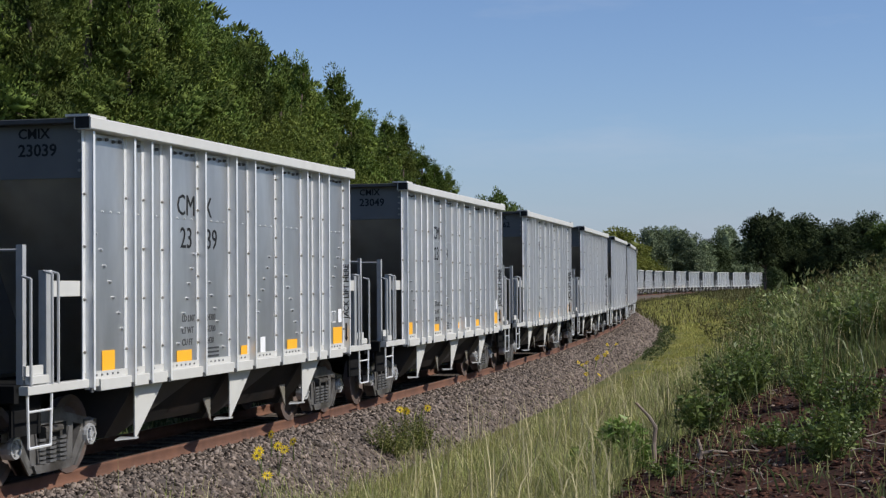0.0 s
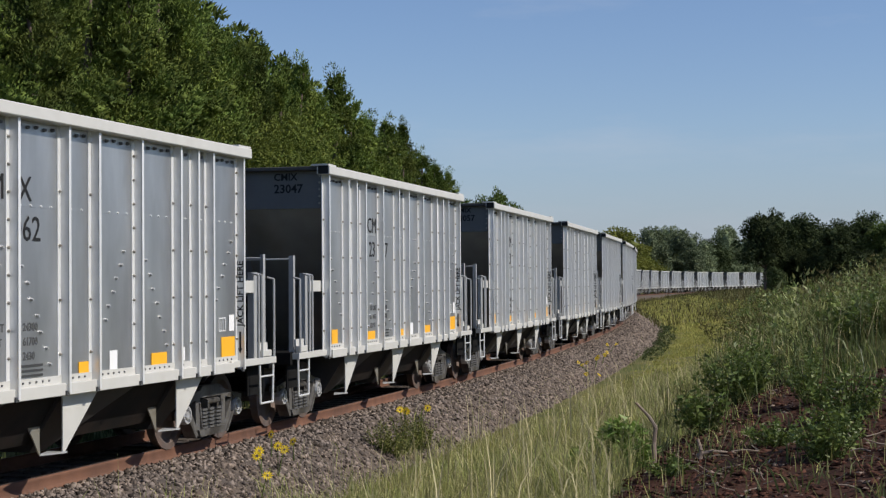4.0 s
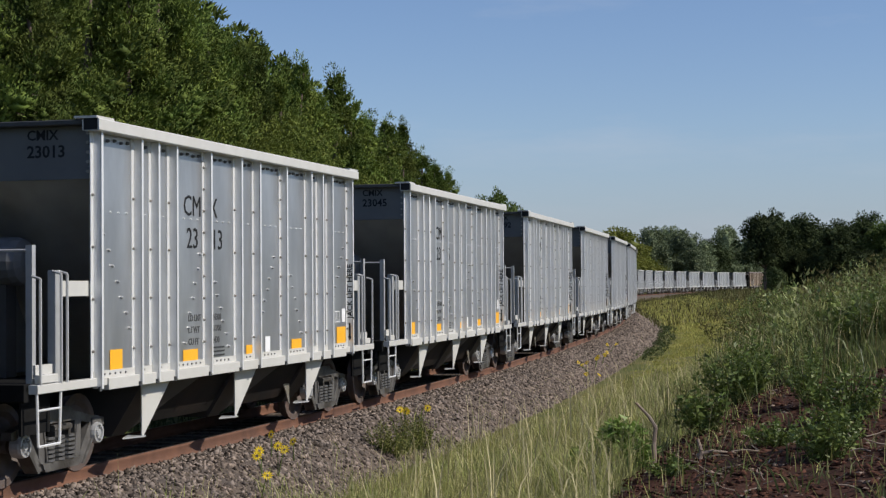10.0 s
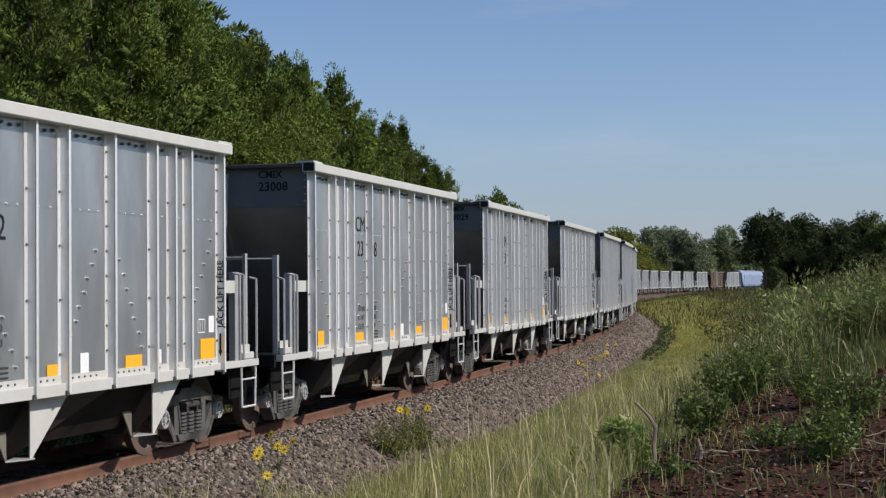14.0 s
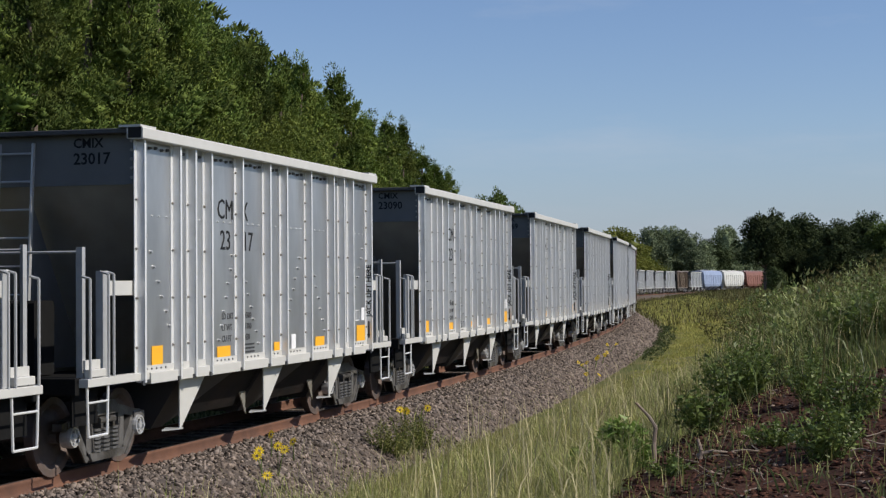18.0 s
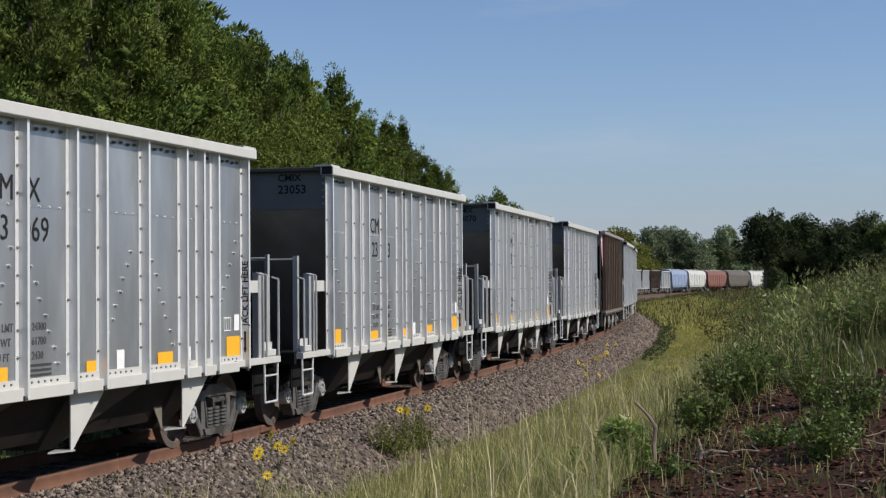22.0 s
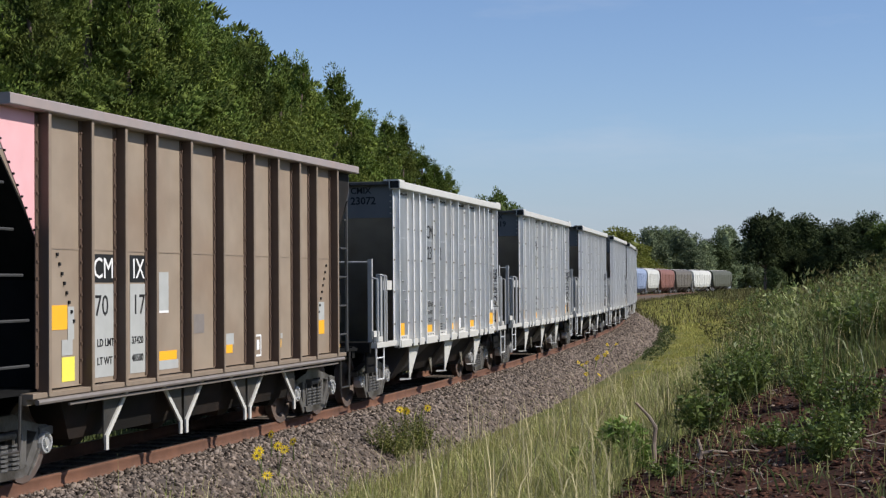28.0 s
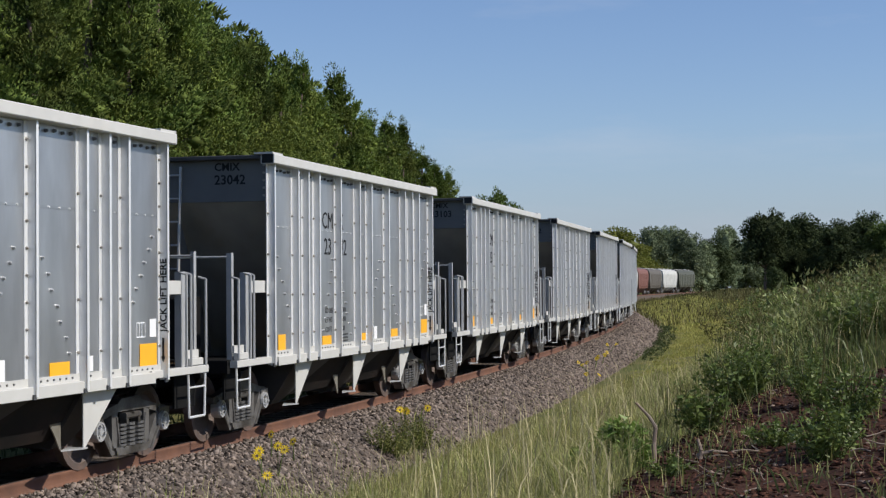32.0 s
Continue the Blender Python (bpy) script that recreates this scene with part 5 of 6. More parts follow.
for k in range(20):     # a second rank behind
    b = -0.30 + k * 0.0155
    tree_on_bearing(b, min(0.215, 0.168 - (b + 0.12) * 0.72) - 0.012 + rt.uniform(-0.006, 0.004), -14.5 + rt.uniform(-1.0, 1.0), 1.15, THIN_CEDARS[k % 3], "cedar_tree", "dark green cedar in the second rank of the wood", "cedars along the track")
for s, l, k in ((-4, -10.5, 0), (-11, -10.0, 1), (-19, -10.5, 2), (-28, -10.0, 0), (-38, -11.0, 1), (-48, -11.0, 2)):
    x, y, _ = line(s, l)
    plant_tree("cedar_tree", "dense green cedar with feathery boughs beside the track", THIN_CEDARS[k], float(x), float(y), rt.uniform(0, 360), (1.1, 1.1), "cedars along the track")

BROAD = [broadleaf_meshes(40 + k, 10.0, r, m, 0.40, 230, 60, 0.0) for k, (r, m) in enumerate(((4.2, "broadleaf"), (3.6, "broadleaf"), (4.5, "far_shade_leaf"), (3.8, "haze_leaf"), (4.4, "yellow_leaf")))]


def plant_at(px, dist, h, w, k, name, label, group):
    """A tree by its bearing, given as the sideways offset at one metre, and its distance."""
    return plant_tree(name, label, BROAD[k], px * dist, dist, rt.uniform(0, 360), (w, h / 10.0), group)


BROAD.append(broadleaf_meshes(47, 10.0, 4.4, "far_shade_leaf", 0.40, 230, 60, 0.30))
LOW = [broadleaf_meshes(50 + k, 10.0, 4.6, "light_leaf", 0.22, 300, 110, 0.0, 17, 0.25) for k in range(2)]
for b, top, l, w, k in ((-0.124, 0.094, -7.6, 1.0, 0), (-0.104, 0.104, -8.0, 0.9, 1), (-0.090, 0.098, -7.9, 0.8, 0), (-0.054, 0.074, -7.6, 0.9, 1)):
    tree_on_bearing(b, top, l, w, LOW[k], "small_tree", "light green leafy small tree before the cedars", "small trees before the cedars")
tree_on_bearing(-0.258, 0.205, -8.4, 0.9, CEDARS[3], "cedar_tree", "dense green cedar with feathery boughs beside the track", "cedars along the track")
for b, d, h, w, k in ((0.016, 128, 9.2, 0.55, 0), (0.026, 145, 9.8, 0.55, 1), (0.034, 150, 11.0, 0.55, 1), (0.043, 160, 10.6, 0.55, 0), (0.052, 170, 9.4, 0.55, 1), (0.062, 185, 9.2, 0.6, 0), (0.072, 195, 9.0, 0.6, 1)):
    plant_at(b, d, h, w, k, "deciduous_tree", "green deciduous tree beyond the cedars", "trees beyond the cedars")
plant_at(0.106, 335, 13.6, 1.7, 4, "deciduous_tree", "rounded yellow-green tree behind the far bend", "far trees")
plant_at(0.119, 345, 11.0, 1.5, 4, "deciduous_tree", "rounded yellow-green tree behind the far bend", "far trees")
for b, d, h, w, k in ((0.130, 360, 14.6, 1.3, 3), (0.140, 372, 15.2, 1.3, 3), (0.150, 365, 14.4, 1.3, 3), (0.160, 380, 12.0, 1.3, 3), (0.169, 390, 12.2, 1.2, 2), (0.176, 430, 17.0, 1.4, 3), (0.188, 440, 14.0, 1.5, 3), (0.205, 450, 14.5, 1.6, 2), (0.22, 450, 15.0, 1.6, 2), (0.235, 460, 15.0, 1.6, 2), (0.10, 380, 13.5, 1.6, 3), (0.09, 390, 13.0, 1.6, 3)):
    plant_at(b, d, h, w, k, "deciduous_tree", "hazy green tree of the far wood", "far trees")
for k in range(7):
    plant_at(0.158 + k * 0.0085, 478 + 6 * (k % 2), 6.5 + (k % 3), 1.25, 3 if k % 2 else 2, "shrub", "hazy green undergrowth of the far wood", "far trees")
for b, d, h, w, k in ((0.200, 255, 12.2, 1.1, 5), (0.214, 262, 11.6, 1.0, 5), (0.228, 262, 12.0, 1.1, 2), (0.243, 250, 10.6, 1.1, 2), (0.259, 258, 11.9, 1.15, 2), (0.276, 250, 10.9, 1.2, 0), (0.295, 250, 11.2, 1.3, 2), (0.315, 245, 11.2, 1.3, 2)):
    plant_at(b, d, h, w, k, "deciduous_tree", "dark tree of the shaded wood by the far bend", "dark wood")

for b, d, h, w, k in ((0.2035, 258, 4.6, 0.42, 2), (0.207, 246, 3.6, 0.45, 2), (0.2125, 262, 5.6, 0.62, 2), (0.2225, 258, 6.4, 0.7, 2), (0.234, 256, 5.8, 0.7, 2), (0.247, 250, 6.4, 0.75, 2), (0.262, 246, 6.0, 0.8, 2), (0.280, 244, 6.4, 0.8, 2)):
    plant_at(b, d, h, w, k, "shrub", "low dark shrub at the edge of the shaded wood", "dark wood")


def grass(name, count, s0, s1, l0, l1, height, width, material, seed, label, where=None, lean=0.35, clump=0.0, foot=False):
    """Blades of grass, each bent over and pointed."""
    q = np.random.RandomState(seed)
    s, l = q.uniform(s0, s1, count), q.uniform(l0, l1, count)
    if clump:
        k = max(1, count // 70)
        cs, cl = q.uniform(s0, s1, k), q.uniform(l0, l1, k)
        i = q.randint(0, k, count)
        s, l = cs[i] + q.normal(0, clump, count), cl[i] + q.normal(0, clump, count)
    x, y, _ = line(s, l)
    if where is not None:
        keep = where(x, y, s, l, q)
        x, y, s, l = x[keep], y[keep], s[keep], l[keep]
    if width > 0.018:       # far blades are plain spikes
        n = len(x)
        h = height * q.uniform(0.4, 1.2, n) * np.clip(1 + 0.5 * wave(x, y, 4.0, seed), 0.2, 1.7)
        p = np.stack([x, y, surface_height(x, y) - 0.03], axis=1)
        b = q.uniform(0, 2 * np.pi, n)
        w = np.stack([np.cos(b) * width, np.sin(b) * width, np.zeros(n)], axis=1)
        tip = p + np.stack([q.normal(0, lean * 0.6, n) * h, q.normal(0, lean * 0.6, n) * h, h], axis=1)
        return tagged(new(name, big_mesh(name, np.stack([p - w, p + w, tip], axis=1).reshape(-1, 3), np.arange(n * 3).reshape(n, 3), M[material])), label, "grass", kind="stuff")
    n = len(x)
    z = surface_height(x, y) - 0.03
    h = height * q.uniform(0.35, 1.25, n) * np.clip(1 + 0.5 * wave(x, y, 2.2, seed), 0.25, 1.7)
    if foot:        # short at the ballast's foot
        h = h * np.maximum(np.clip((l - 2.6) / 2.6, 0.30, 1), 1 - np.clip((s - 8) / 15, 0, 1))
    a = q.uniform(0, 2 * np.pi, n)
    tilt = np.abs(q.normal(0, lean, n))
    dx, dy = np.cos(a), np.sin(a)
    b = q.uniform(0, 2 * np.pi, n)
    wx, wy = np.cos(b) * width * q.uniform(0.6, 1.3, n), np.sin(b) * width * q.uniform(0.6, 1.3, n)
    p0 = np.stack([x, y, z], axis=1)
    p1 = p0 + np.stack([dx * tilt * h * 0.3, dy * tilt * h * 0.3, h * 0.55], axis=1)
    p2 = p0 + np.stack([dx * tilt * h, dy * tilt * h, h * (1 - 0.25 * np.minimum(tilt, 1.2))], axis=1)
    w = np.stack([wx, wy, np.zeros(n)], axis=1)
    v = np.stack([p0 - w, p0 + w, p1 + w * 0.8, p1 - w * 0.8, p2], axis=1).reshape(-1, 3)
    k = np.arange(n)[:, None] * 5
    f = np.concatenate([k + np.array([[0, 1, 2]]), k + np.array([[0, 2, 3]]), k + np.array([[3, 2, 4]])])
    return tagged(new(name, big_mesh(name, v, f, M[material])), label, "grass", kind="stuff")


def not_soil(x, y, s, l, q):
    return ~soil_here(x, y) | (q.rand(len(x)) < 0.04)


def patchy(x, y, s, l, q):
    """Uneven stands with dark hollows between them."""
    return not_soil(x, y, s, l, q) & (q.rand(len(x)) < np.clip(0.42 + 0.55 * wave(x, y, 1.5, 51) + 0.45 * wave(x, y, 5.0, 52), 0.05, 1))


def patchy_far(x, y, s, l, q):
    return q.rand(len(x)) < np.clip(0.45 + 0.5 * wave(x, y, 3.2, 53) + 0.45 * wave(x, y, 9.0, 54), 0.06, 1)


def ditch(x, y, s, l, q):
    """Thick in tussocks, thinning out on to the ballast."""
    tuft = 0.55 + 0.45 * wave(x, y, 1.3, 31) + 0.3 * wave(x, y, 4.5, 32)
    edge = np.clip((l - 2.3 - 0.9 * np.clip(s / 30, 0, 1) - 0.35 * wave(x, y, 2.5, 33)) / 1.0, 0, 1)
    return not_soil(x, y, s, l, q) & (q.rand(len(x)) < np.clip(tuft, 0.12, 1) * (0.03 + edge))


grass("dry_grass", 150000, -7, 32, 1.9, 9.2, 0.42, 0.0045, "dry_grass", 1, "tall pale green and straw-coloured grass in the ditch", ditch, 0.75, 0.0, True)
grass("dry_grass", 80000, 30, 82, 2.2, 8.5, 0.21, 0.011, "meadow", 2, "tall pale green and straw-coloured grass in the ditch", ditch, 0.65, 0.0, True)
grass("far_grass", 34000, 78, 210, 3.6, 12.0, 0.22, 0.04, "meadow", 3, "pale grass beside the far track", None, 0.4)
grass("bank_grass", 48000, 2, 36, 7.6, 22.0, 0.75, 0.007, "green_grass", 4, "tall green weedy grass on the bank", patchy, 0.5, 0.30)
grass("bank_grass", 34000, 3, 42, 7.4, 24.0, 0.85, 0.006, "brown_grass", 5, "tall seeding brown grass on the bank", patchy, 0.35)
grass("bank_grass", 56000, 36, 110, 6.4, 30.0, 0.42, 0.020, "brown_grass", 6, "tall seeding brown grass on the bank", patchy_far, 0.45)
grass("bank_grass", 20000, 34, 100, 7.0, 32.0, 0.42, 0.020, "green_grass", 7, "tall green grass on the bank", patchy_far, 0.5, 0.6)
grass("far_grass", 42000, 90, 330, 2.6, 90.0, 0.5, 0.07, "brown_grass", 8, "rough grass before the far bend")
grass("bank_grass", 15000, 7, 34, 8.4, 19.0, 0.85, 0.011, "blade", 44, "long arching bright green blades on the bank", patchy, 0.75, 0.16)
grass("bank_grass", 3500, 8, 30, 11.0, 20.0, 1.35, 0.005, "straw", 45, "thin brownish seed stalks along the bank's ridge", patchy, 0.22)
grass("tall_straw", 1900, -6, 26, 3.2, 8.6, 0.85, 0.007, "straw", 41, "long pale straw stalks in the ditch", ditch, 0.5)
grass("tall_straw", 700, 6, 40, 8.0, 20.0, 0.95, 0.006, "straw", 42, "long pale seeding stalks on the bank", not_soil, 0.3)
grass("bank_grass", 26000, 8, 75, 7.2, 24.0, 0.6, 0.013, "weed_leaf", 43, "dark broad-leaved weeds on the bank", not_soil, 0.9, 0.35)
grass("low_weeds", 8000, -10, 12, 7.0, 14.0, 0.24, 0.008, "green_grass", 9, "short weeds on the bare soil", lambda x, y, s, l, q: wave(x, y, 1.6, 22) > 0.2, 0.7)
grass("low_weeds", 2600, -10, 12, 7.0, 14.0, 0.35, 0.005, "dry_grass", 19, "thin straw on the bare soil", lambda x, y, s, l, q: wave(x, y, 2.1, 23) > 0.1, 0.8)
# grass given the dark leaf colour, for the train's shade on it
grass("left_grass", 9000, -5, 60, -11.0, -3.0, 0.6, 0.02, "far_shade_leaf", 10, "grass between the track and the cedars, darkened for shade")


def weeds(name, plants, s0, s1, l0, l1, height, leaf, material, seed, label, per=60, upright=0.5):
    """A thicket of leafy weeds: leaves set along leaning stalks, in uneven stands."""
    q = np.random.RandomState(seed)
    s, l = q.uniform(s0, s1, plants), q.uniform(l0, l1, plants)
    x, y, _ = line(s, l)
    keep = not_soil(x, y, s, l, q) & (q.rand(plants) < np.clip(0.5 + 0.9 * wave(x, y, 3.0, seed), 0.05, 1))
    x, y = x[keep], y[keep]
    z = surface_height(x, y)
    chunks = []
    for k in range(len(x)):
        h, lean = height * q.uniform(0.45, 1.2), q.normal(0, 0.22, 2)
        u = q.uniform(0.15, 1.0, (per, 1)) ** 0.8
        pts = np.array([x[k], y[k], z[k]]) + u * np.array([lean[0] * h, lean[1] * h, h]) + q.normal(0, 0.16 * h, (per, 3)) * np.array([1, 1, 0.35])
        d = q.normal(0, 1, (per, 3)) * np.array([1, 1, 0.4]) + np.array([0, 0, upright])
        chunks.append(leaves(pts, d, leaf * q.uniform(0.7, 1.3), leaf * 0.24, q, 0.1))
    v, f = join(chunks)
    return tagged(new(name, big_mesh(name, v, f, M[material])), label, "weeds", kind="stuff")


weeds("weed_thicket", 420, 6, 34, 8.2, 19.0, 0.85, 0.11, "weed_leaf", 81, "leafy bright green weeds crowding the bank", 70)
weeds("weed_thicket", 320, 8, 45, 8.0, 20.0, 1.15, 0.17, "blade", 82, "clumps of long green blades on the bank", 60, 1.6)
weeds("weed_thicket", 340, 12, 60, 9.0, 24.0, 1.30, 0.13, "brown_grass", 83, "brown seeding weeds along the bank's ridge", 60, 1.2)
weeds("weed_thicket", 360, 34, 105, 6.5, 24.0, 0.8, 0.20, "weed_leaf", 84, "leafy weeds on the far bank", 45)
weeds("weed_thicket", 300, 34, 110, 5.5, 26.0, 0.9, 0.22, "brown_grass", 85, "brown weeds on the far bank", 45, 1.0)

# a row of dark leaves added to draw the shadowed gully
weeds("ditch_weeds", 190, 40, 88, 3.0, 3.9, 0.32, 0.11, "far_shade_leaf", 87, "low weeds at the ballast's foot, dark for the gully's shade", 40)
# added thicket: blocks lit ground behind, so gaps under cars stay dark
weeds("dark_brush", 800, -14, 45, -7.6, -4.3, 1.15, 0.18, "far_shade_leaf", 86, "dark green brush added below the cedars to darken gaps under cars", 55)


def clods(name, count, size, material, seed, label, flat=0.7):
    """Lumps of earth and scraps of dead wood on the bare soil."""
    q = np.random.RandomState(seed)
    s, l = q.uniform(-11, 10, count), q.uniform(7.2, 13.5, count)
    x, y, _ = line(s, l)
    keep = soil_here(x, y)
    x, y = x[keep], y[keep]
    n = len(x)
    r = size * q.uniform(0.3, 1.4, (n, 1, 1)) ** 1.5
    octa = np.array([(1, 0, 0), (0, 1, 0), (-1, 0, 0), (0, -1, 0), (0, 0, flat), (0, 0, -flat)], dtype=float)
    tri = np.array([(0, 1, 4), (1, 2, 4), (2, 3, 4), (3, 0, 4), (1, 0, 5), (2, 1, 5), (3, 2, 5), (0, 3, 5)])
    a = q.uniform(0, 6.28, n)[:, None]
    v = octa[None] * q.uniform(0.5, 1.4, (n, 6, 1)) * np.array([q.uniform(1.0, 1.8), 0.8, 0.8]) + q.normal(0, 0.2, (n, 6, 3))
    v = np.stack([v[..., 0] * np.cos(a) - v[..., 1] * np.sin(a), v[..., 0] * np.sin(a) + v[..., 1] * np.cos(a), v[..., 2]], axis=2) * r
    v = v + np.stack([x, y, ground_height(x, y)], axis=1)[:, None]
    f = tri[None] + (np.arange(n) * 6)[:, None, None]
    return tagged(new(name, big_mesh(name, v.reshape(-1, 3), f.reshape(-1, 3), M[material])), label, "soil", kind="stuff")


M["clod"] = mat("clod", (0.068, 0.032, 0.022), 0.95, 0.0, 20.0, 0.2, 0.0, 1.0, per_island=0.6, spec=0.1)
M["litter"] = mat("litter", (0.17, 0.125, 0.095), 0.9, 0.0, 20.0, 0.2, 0.0, 1.0, per_island=0.7)
clods("soil_clods", 20000, 0.032, "clod", 71, "dark reddish-brown clods of earth")
clods("wood_litter", 3600, 0.030, "litter", 72, "scraps of bark and dead wood on the soil", 0.3)


def bush(x, y, height, radius, n, seed, leaf=0.10, label="leafy green weed on the bank", material="weed_leaf", name="bush"):
    q = np.random.RandomState(seed)
    z = float(surface_height(np.array([x]), np.array([y]))[0])
    t = thing(name, label, "bush", "weeds on the bank", Matrix.Translation((x, y, z)))
    g, chunks = Geo(), []
    for k in range(n):
        a, r = q.uniform(0, 6.28), radius * q.rand() ** 0.6
        tip = np.array([math.cos(a) * r, math.sin(a) * r, height * q.uniform(0.55, 1.05) * (1 - 0.35 * r / radius)])
        root = np.array([math.cos(a) * r * 0.25, math.sin(a) * r * 0.25, -0.04])
        g.rod(tuple(root), tuple(tip), 0.008, 4, 0.004)
        u = q.uniform(0.25, 1.0, 26)[:, None]
        pts = root + (tip - root) * u
        d = q.normal(0, 1, (26, 3)) * np.array([1, 1, 0.4]) + np.array([0, 0, 0.2])
        chunks.append(leaves(pts, d, leaf, leaf * 0.3, q, 0.1))
    tagged(part("stalk", g, "weed_leaf", t), kind="stuff")
    v, f = join(chunks)
    tagged(part("foliage", big_mesh("foliage", v, f, M[material]), material, t), kind="stuff")
    return t


def floor_at(px, py):
    """Where the view line through a picture offset (sideways, down; at one metre) meets the ground."""
    d = np.arange(6.0, 120.0, 0.15)
    below = np.nonzero(EYE[2] - py * d < surface_height(px * d, d))[0]
    d = float(d[below[0]]) if len(below) else 60.0
    return px * d, d


def seen(x, y):
    """Ground place under the view line of a picture offset counted in thousandths of the lens length."""
    return floor_at(x / 1000.0, y / 1000.0)


# leafy weeds: picture offset of the foot, height, spread, stalks, leaf
for x, y, h, r, n, leaf in ((158, 92, 0.70, 0.36, 30, 0.11), (181, 72, 0.95, 0.62, 60, 0.10), (192, 66, 1.0, 0.6, 46, 0.09), (236, 108, 0.60, 0.42, 34, 0.09), (244, 100, 0.55, 0.36, 26, 0.08), (206, 98, 0.30, 0.45, 26, 0.08),
                            (150, 70, 0.5, 0.5, 26, 0.09), (252, 82, 0.7, 0.6, 40, 0.09), (228, 72, 0.7, 0.5, 26, 0.09), (190, 40, 0.7, 0.6, 24, 0.11), (262, 34, 1.0, 0.8, 40, 0.13), (138, 118, 0.22, 0.3, 14, 0.08)):
    bx, by = seen(x, y)
    bush(bx, by, h, r, n, int(x * 7 + y), leaf)
for x, y, h, r, n, leaf in ((112, 108, 0.62, 0.24, 34, 0.15), (104, 106, 0.55, 0.20, 22, 0.15), (122, 112, 0.34, 0.2, 14, 0.13), (92, 112, 0.42, 0.3, 20, 0.16)):
    bx, by = seen(x, y)
    bush(bx, by, h, r, n, int(x * 9 + y), leaf, "bright green long-leaved weed in the ditch grass", "bright_leaf")
for x, y, h, r, n in ((-38, 101, 0.62, 0.34, 22), (-31, 104, 0.50, 0.38, 22), (-24, 102, 0.85, 0.40, 30), (-16, 101, 0.80, 0.40, 30), (-10, 100, 0.45, 0.35, 14), (115, 62, 0.4, 0.5, 20), (142, 55, 0.4, 0.6, 20)):
    bx, by = seen(x, y)
    bush(bx, by, h, r, n, int(x * 5 + y + 300), 0.06, "scrubby yellow-flowering weed at the ballast's foot", "scrub_leaf")


def sunflower(x, y, height, seed, heads=1):
    q = random.Random(seed)
    z = float(surface_height(np.array([x]), np.array([y]))[0])
    t = thing("wild_sunflower", "yellow wild sunflower on a thin green stem beside the ballast", "flower", "flowers beside the track", Matrix.Translation((x, y, z)))
    for k in range(heads):
        dx, dy, h = q.uniform(-0.12, 0.12) * heads, q.uniform(-0.12, 0.12) * heads, height * q.uniform(0.75, 1.0)
        part("stem", Geo().bar([(0, 0, -0.05), (dx * 0.5, dy * 0.5, h * 0.6), (dx, dy, h)], 0.007, 5), "weed_leaf", t)
        g, face = Geo(), Matrix.Translation((dx, dy, h)) @ pose(0, 0, 0, q.uniform(40, 80), 0, q.uniform(-50, 60))
        for j in range(11):
            a = j * 2 * math.pi / 11
            pts = [face @ Vector((math.cos(a + o) * r, math.sin(a + o) * r, w)) for o, r, w in ((0, 0.010, 0), (-0.26, 0.046, 0.008), (0, 0.082, 0.002), (0.26, 0.046, 0.008))]
            g.poly(pts, [(0, 1, 2, 3)])
        head = part("petals", g, "petal", t, "ring of yellow petals")
        part("flower_disc", Geo().rod(face @ Vector((0, 0, -0.008)), face @ Vector((0, 0, 0.012)), 0.015, 8), "bark", head)


for k, (x, y, h, heads) in enumerate(((-112, 118, 0.40, 2), (-103, 117, 0.45, 2), (-114, 131, 0.35, 1), (-93, 106, 0.30, 1), (-107, 104, 0.40, 1), (-25, 92, 0.5, 3), (-16, 90, 0.5, 2), (90, 54, 0.4, 3), (94, 50, 0.4, 2), (98, 47, 0.4, 2), (92, 60, 0.35, 2), (103, 40, 0.4, 2))):
    bx, by = seen(x, y)
    sunflower(bx, by, h, 60 + k, heads)


def stick(x, y, points, r, label, seed=0):
    bx, by = seen(x, y)
    z = float(ground_height(np.array([bx]), np.array([by]))[0])
    t = thing("dead_stick", label, "stick", "dead sticks on the bank", Matrix.Translation((bx, by, z)))
    g = Geo()
    for k, (a, b) in enumerate(zip(points, points[1:])):
        u0, u1 = 1 - k / len(points) * 0.7, 1 - (k + 1) / len(points) * 0.7
        g.rod(a, b, r * u0, 7, r * u1)
    part("stem", g, "dead_wood", t)


stick(130, 109, [(0, 0, -0.05), (0.0, 0.02, 0.25), (0.02, 0, 0.42), (-0.06, 0.02, 0.55), (-0.2, 0.05, 0.70)], 0.032, "bent bare upright stick in the soil")
stick(158, 108, [(0, 0, 0.0), (0.02, 0, 0.1), (-0.01, 0.05, 0.22)], 0.03, "short pale broken root")
stick(163, 107, [(-0.12, 0, 0.03), (0.05, 0, 0.08), (0.22, 0.05, 0.06)], 0.022, "pale broken root lying on the soil")
stick(92, 88, [(0, 0, -0.03), (0.13, 0.02, 0.24), (0.22, 0, 0.40), (0.36, 0.03, 0.62)], 0.013, "thin dry weed stalk leaning over the ditch grass")
rs = random.Random(17)
for k in range(46):
    a, ln = rs.uniform(0, 6.28), rs.uniform(0.08, 0.35)
    stick(rs.uniform(95, 285), rs.uniform(88, 128), [(0, 0, 0.015), (math.cos(a) * ln * 0.5, math.sin(a) * ln * 0.5, 0.04), (math.cos(a) * ln, math.sin(a) * ln, rs.uniform(0.0, 0.12))], rs.uniform(0.004, 0.011), "thin grey twig on the reddish soil", k)


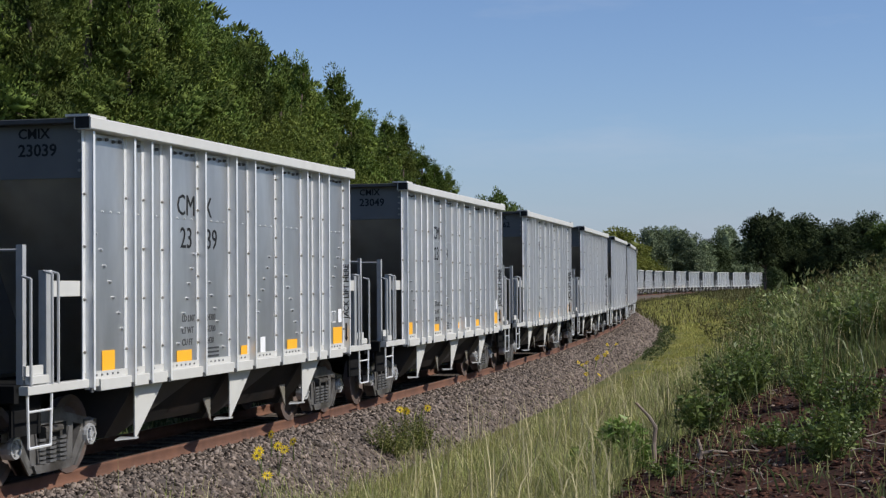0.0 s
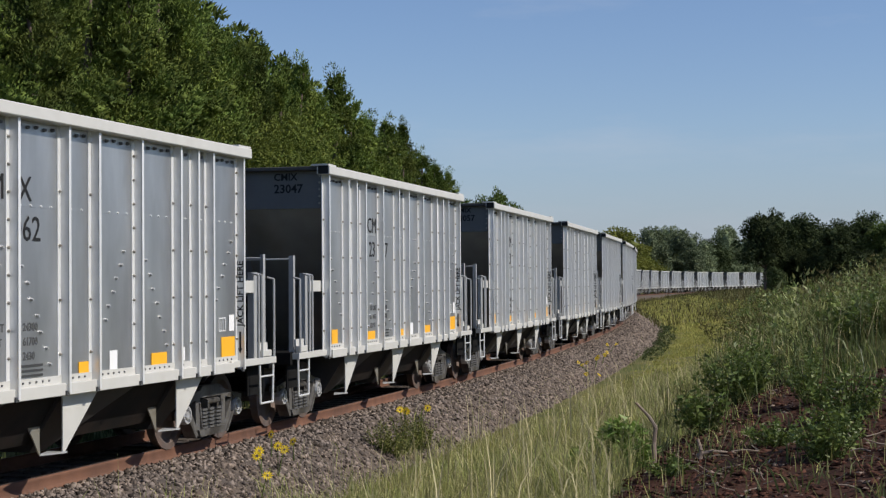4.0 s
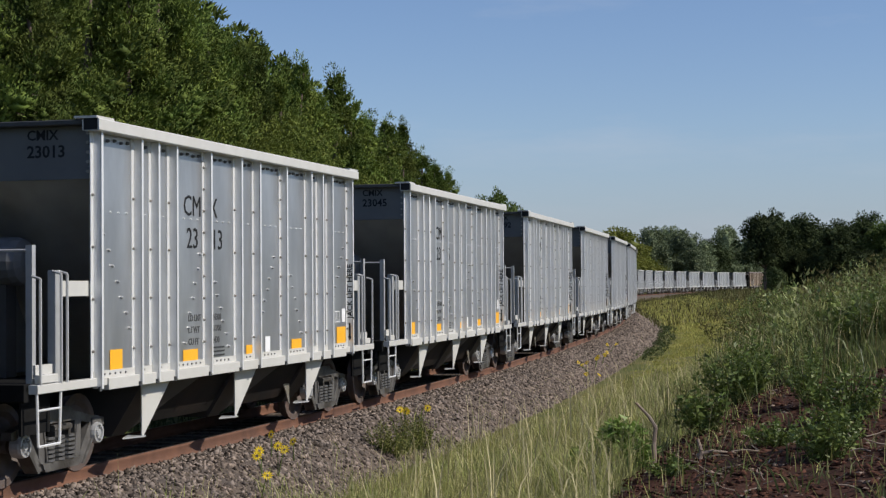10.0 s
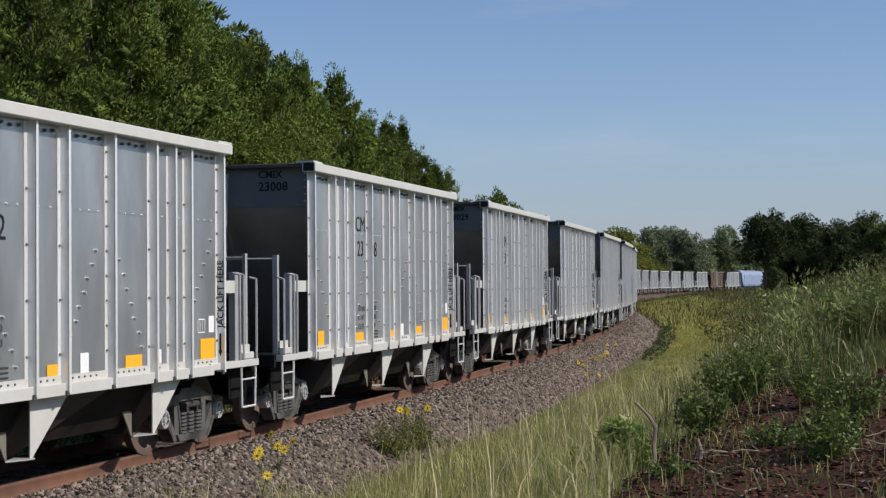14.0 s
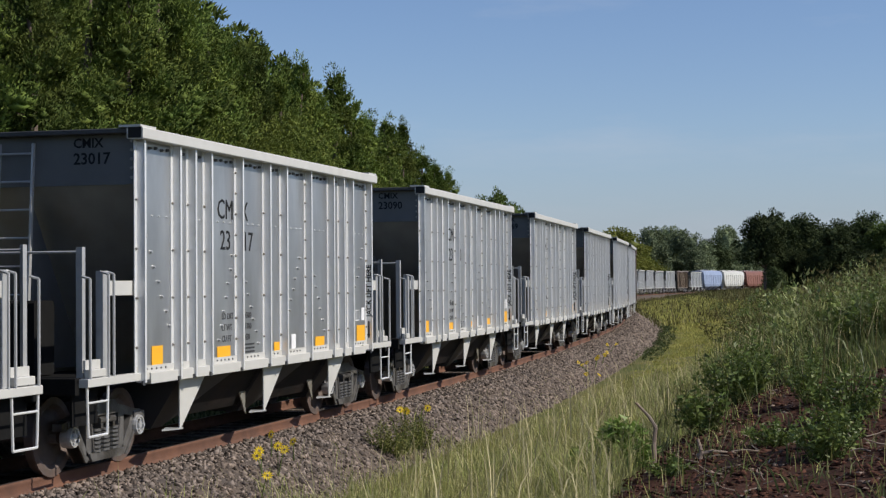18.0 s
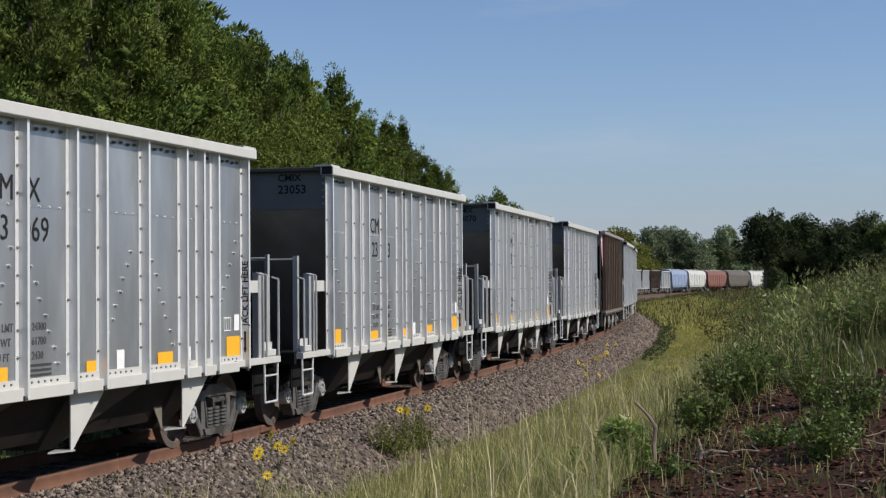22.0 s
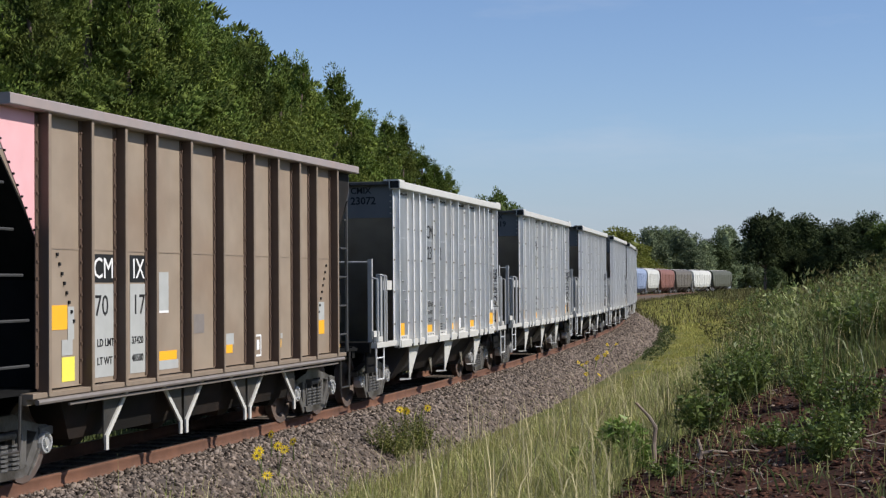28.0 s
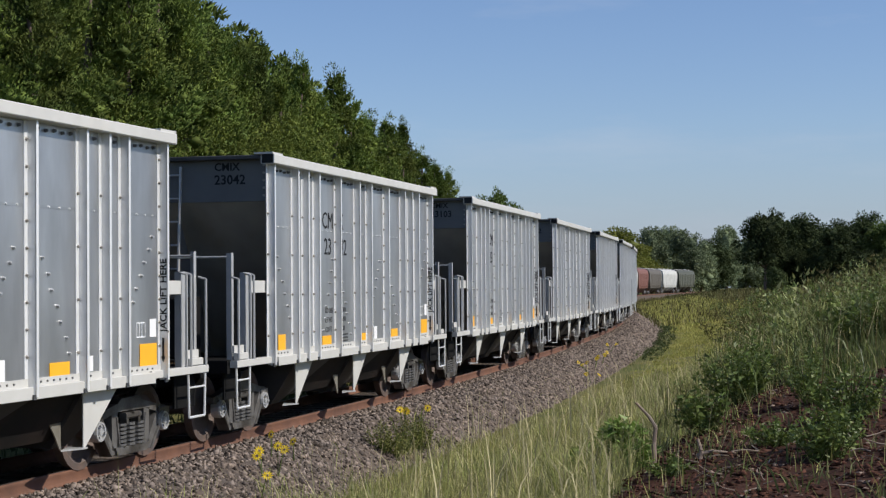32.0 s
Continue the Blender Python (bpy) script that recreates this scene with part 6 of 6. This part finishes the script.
# ---- what moves ----
ADVANCE = ((0.0, -70.84), (6.0, -23.95), (9.0, 0.0), (13.0, 31.99), (19.0, 80.83), (23.0, 113.15), (28.0, 154.35), (32.0, 187.49))


def advance(t):
    """How far the train has come at t seconds: a smooth curve through the fitted places."""
    ts, ds = [a for a, b in ADVANCE], [b for a, b in ADVANCE]
    n = len(ts)
    v = [(ds[i + 1] - ds[i]) / (ts[i + 1] - ts[i]) for i in range(n - 1)]
    m = [v[0]] + [(v[i - 1] + v[i]) / 2 for i in range(1, n - 1)] + [v[-1]]
    i = min(max(sum(1 for a in ts if a <= t) - 1, 0), n - 2)
    h = ts[i + 1] - ts[i]
    w = (t - ts[i]) / h
    return (2 * w ** 3 - 3 * w * w + 1) * ds[i] + (w ** 3 - 2 * w * w + w) * h * m[i] + (3 * w * w - 2 * w ** 3) * ds[i + 1] + (w ** 3 - w * w) * h * m[i + 1]


def car_pose(s, flip):
    a, b = Vector([float(c) for c in line(s - 4.73)]), Vector([float(c) for c in line(s + 4.73)])
    fwd = (b - a).normalized() * (-1 if flip else 1)
    left = Vector((0, 0, 1)).cross(fwd).normalized()
    up = fwd.cross(left)
    m = Matrix((fwd, left, up)).transposed().to_4x4()
    m.translation = (a + b) / 2
    return m


def motions():
    for car, u, flip in TRAIN:
        walk(car, [(float(t), car_pose(u - advance(t), flip)) for t in range(33)])
    # the wheels of all cars turn alike, backwards on the cars that stand the other way round
    for e, flip in ((-1, False), (1, False), (-1, True), (1, True)):
        wheels = [o for car, u, f in TRAIN if f == flip for o in car.children_recursive if o.name.split(".")[0] in ("wheel_set", "bearing_cap") and abs(o.location.x - e * 0.889) < 0.01]
        way = 1 if flip else -1
        walk(wheels[0], [(k / 15.0, pose(e * 0.889, 0, WHEEL_R, 0, way * math.degrees((advance(k / 15.0) - advance(0.0)) / WHEEL_R), 0)) for k in range(481)])
        keys = wheels[0].animation_data
        for o in wheels[1:]:
            o.rotation_mode = "QUATERNION"
            o.animation_data_create()
            o.animation_data.action = keys.action
            o.animation_data.action_slot = keys.action_slot


motions()
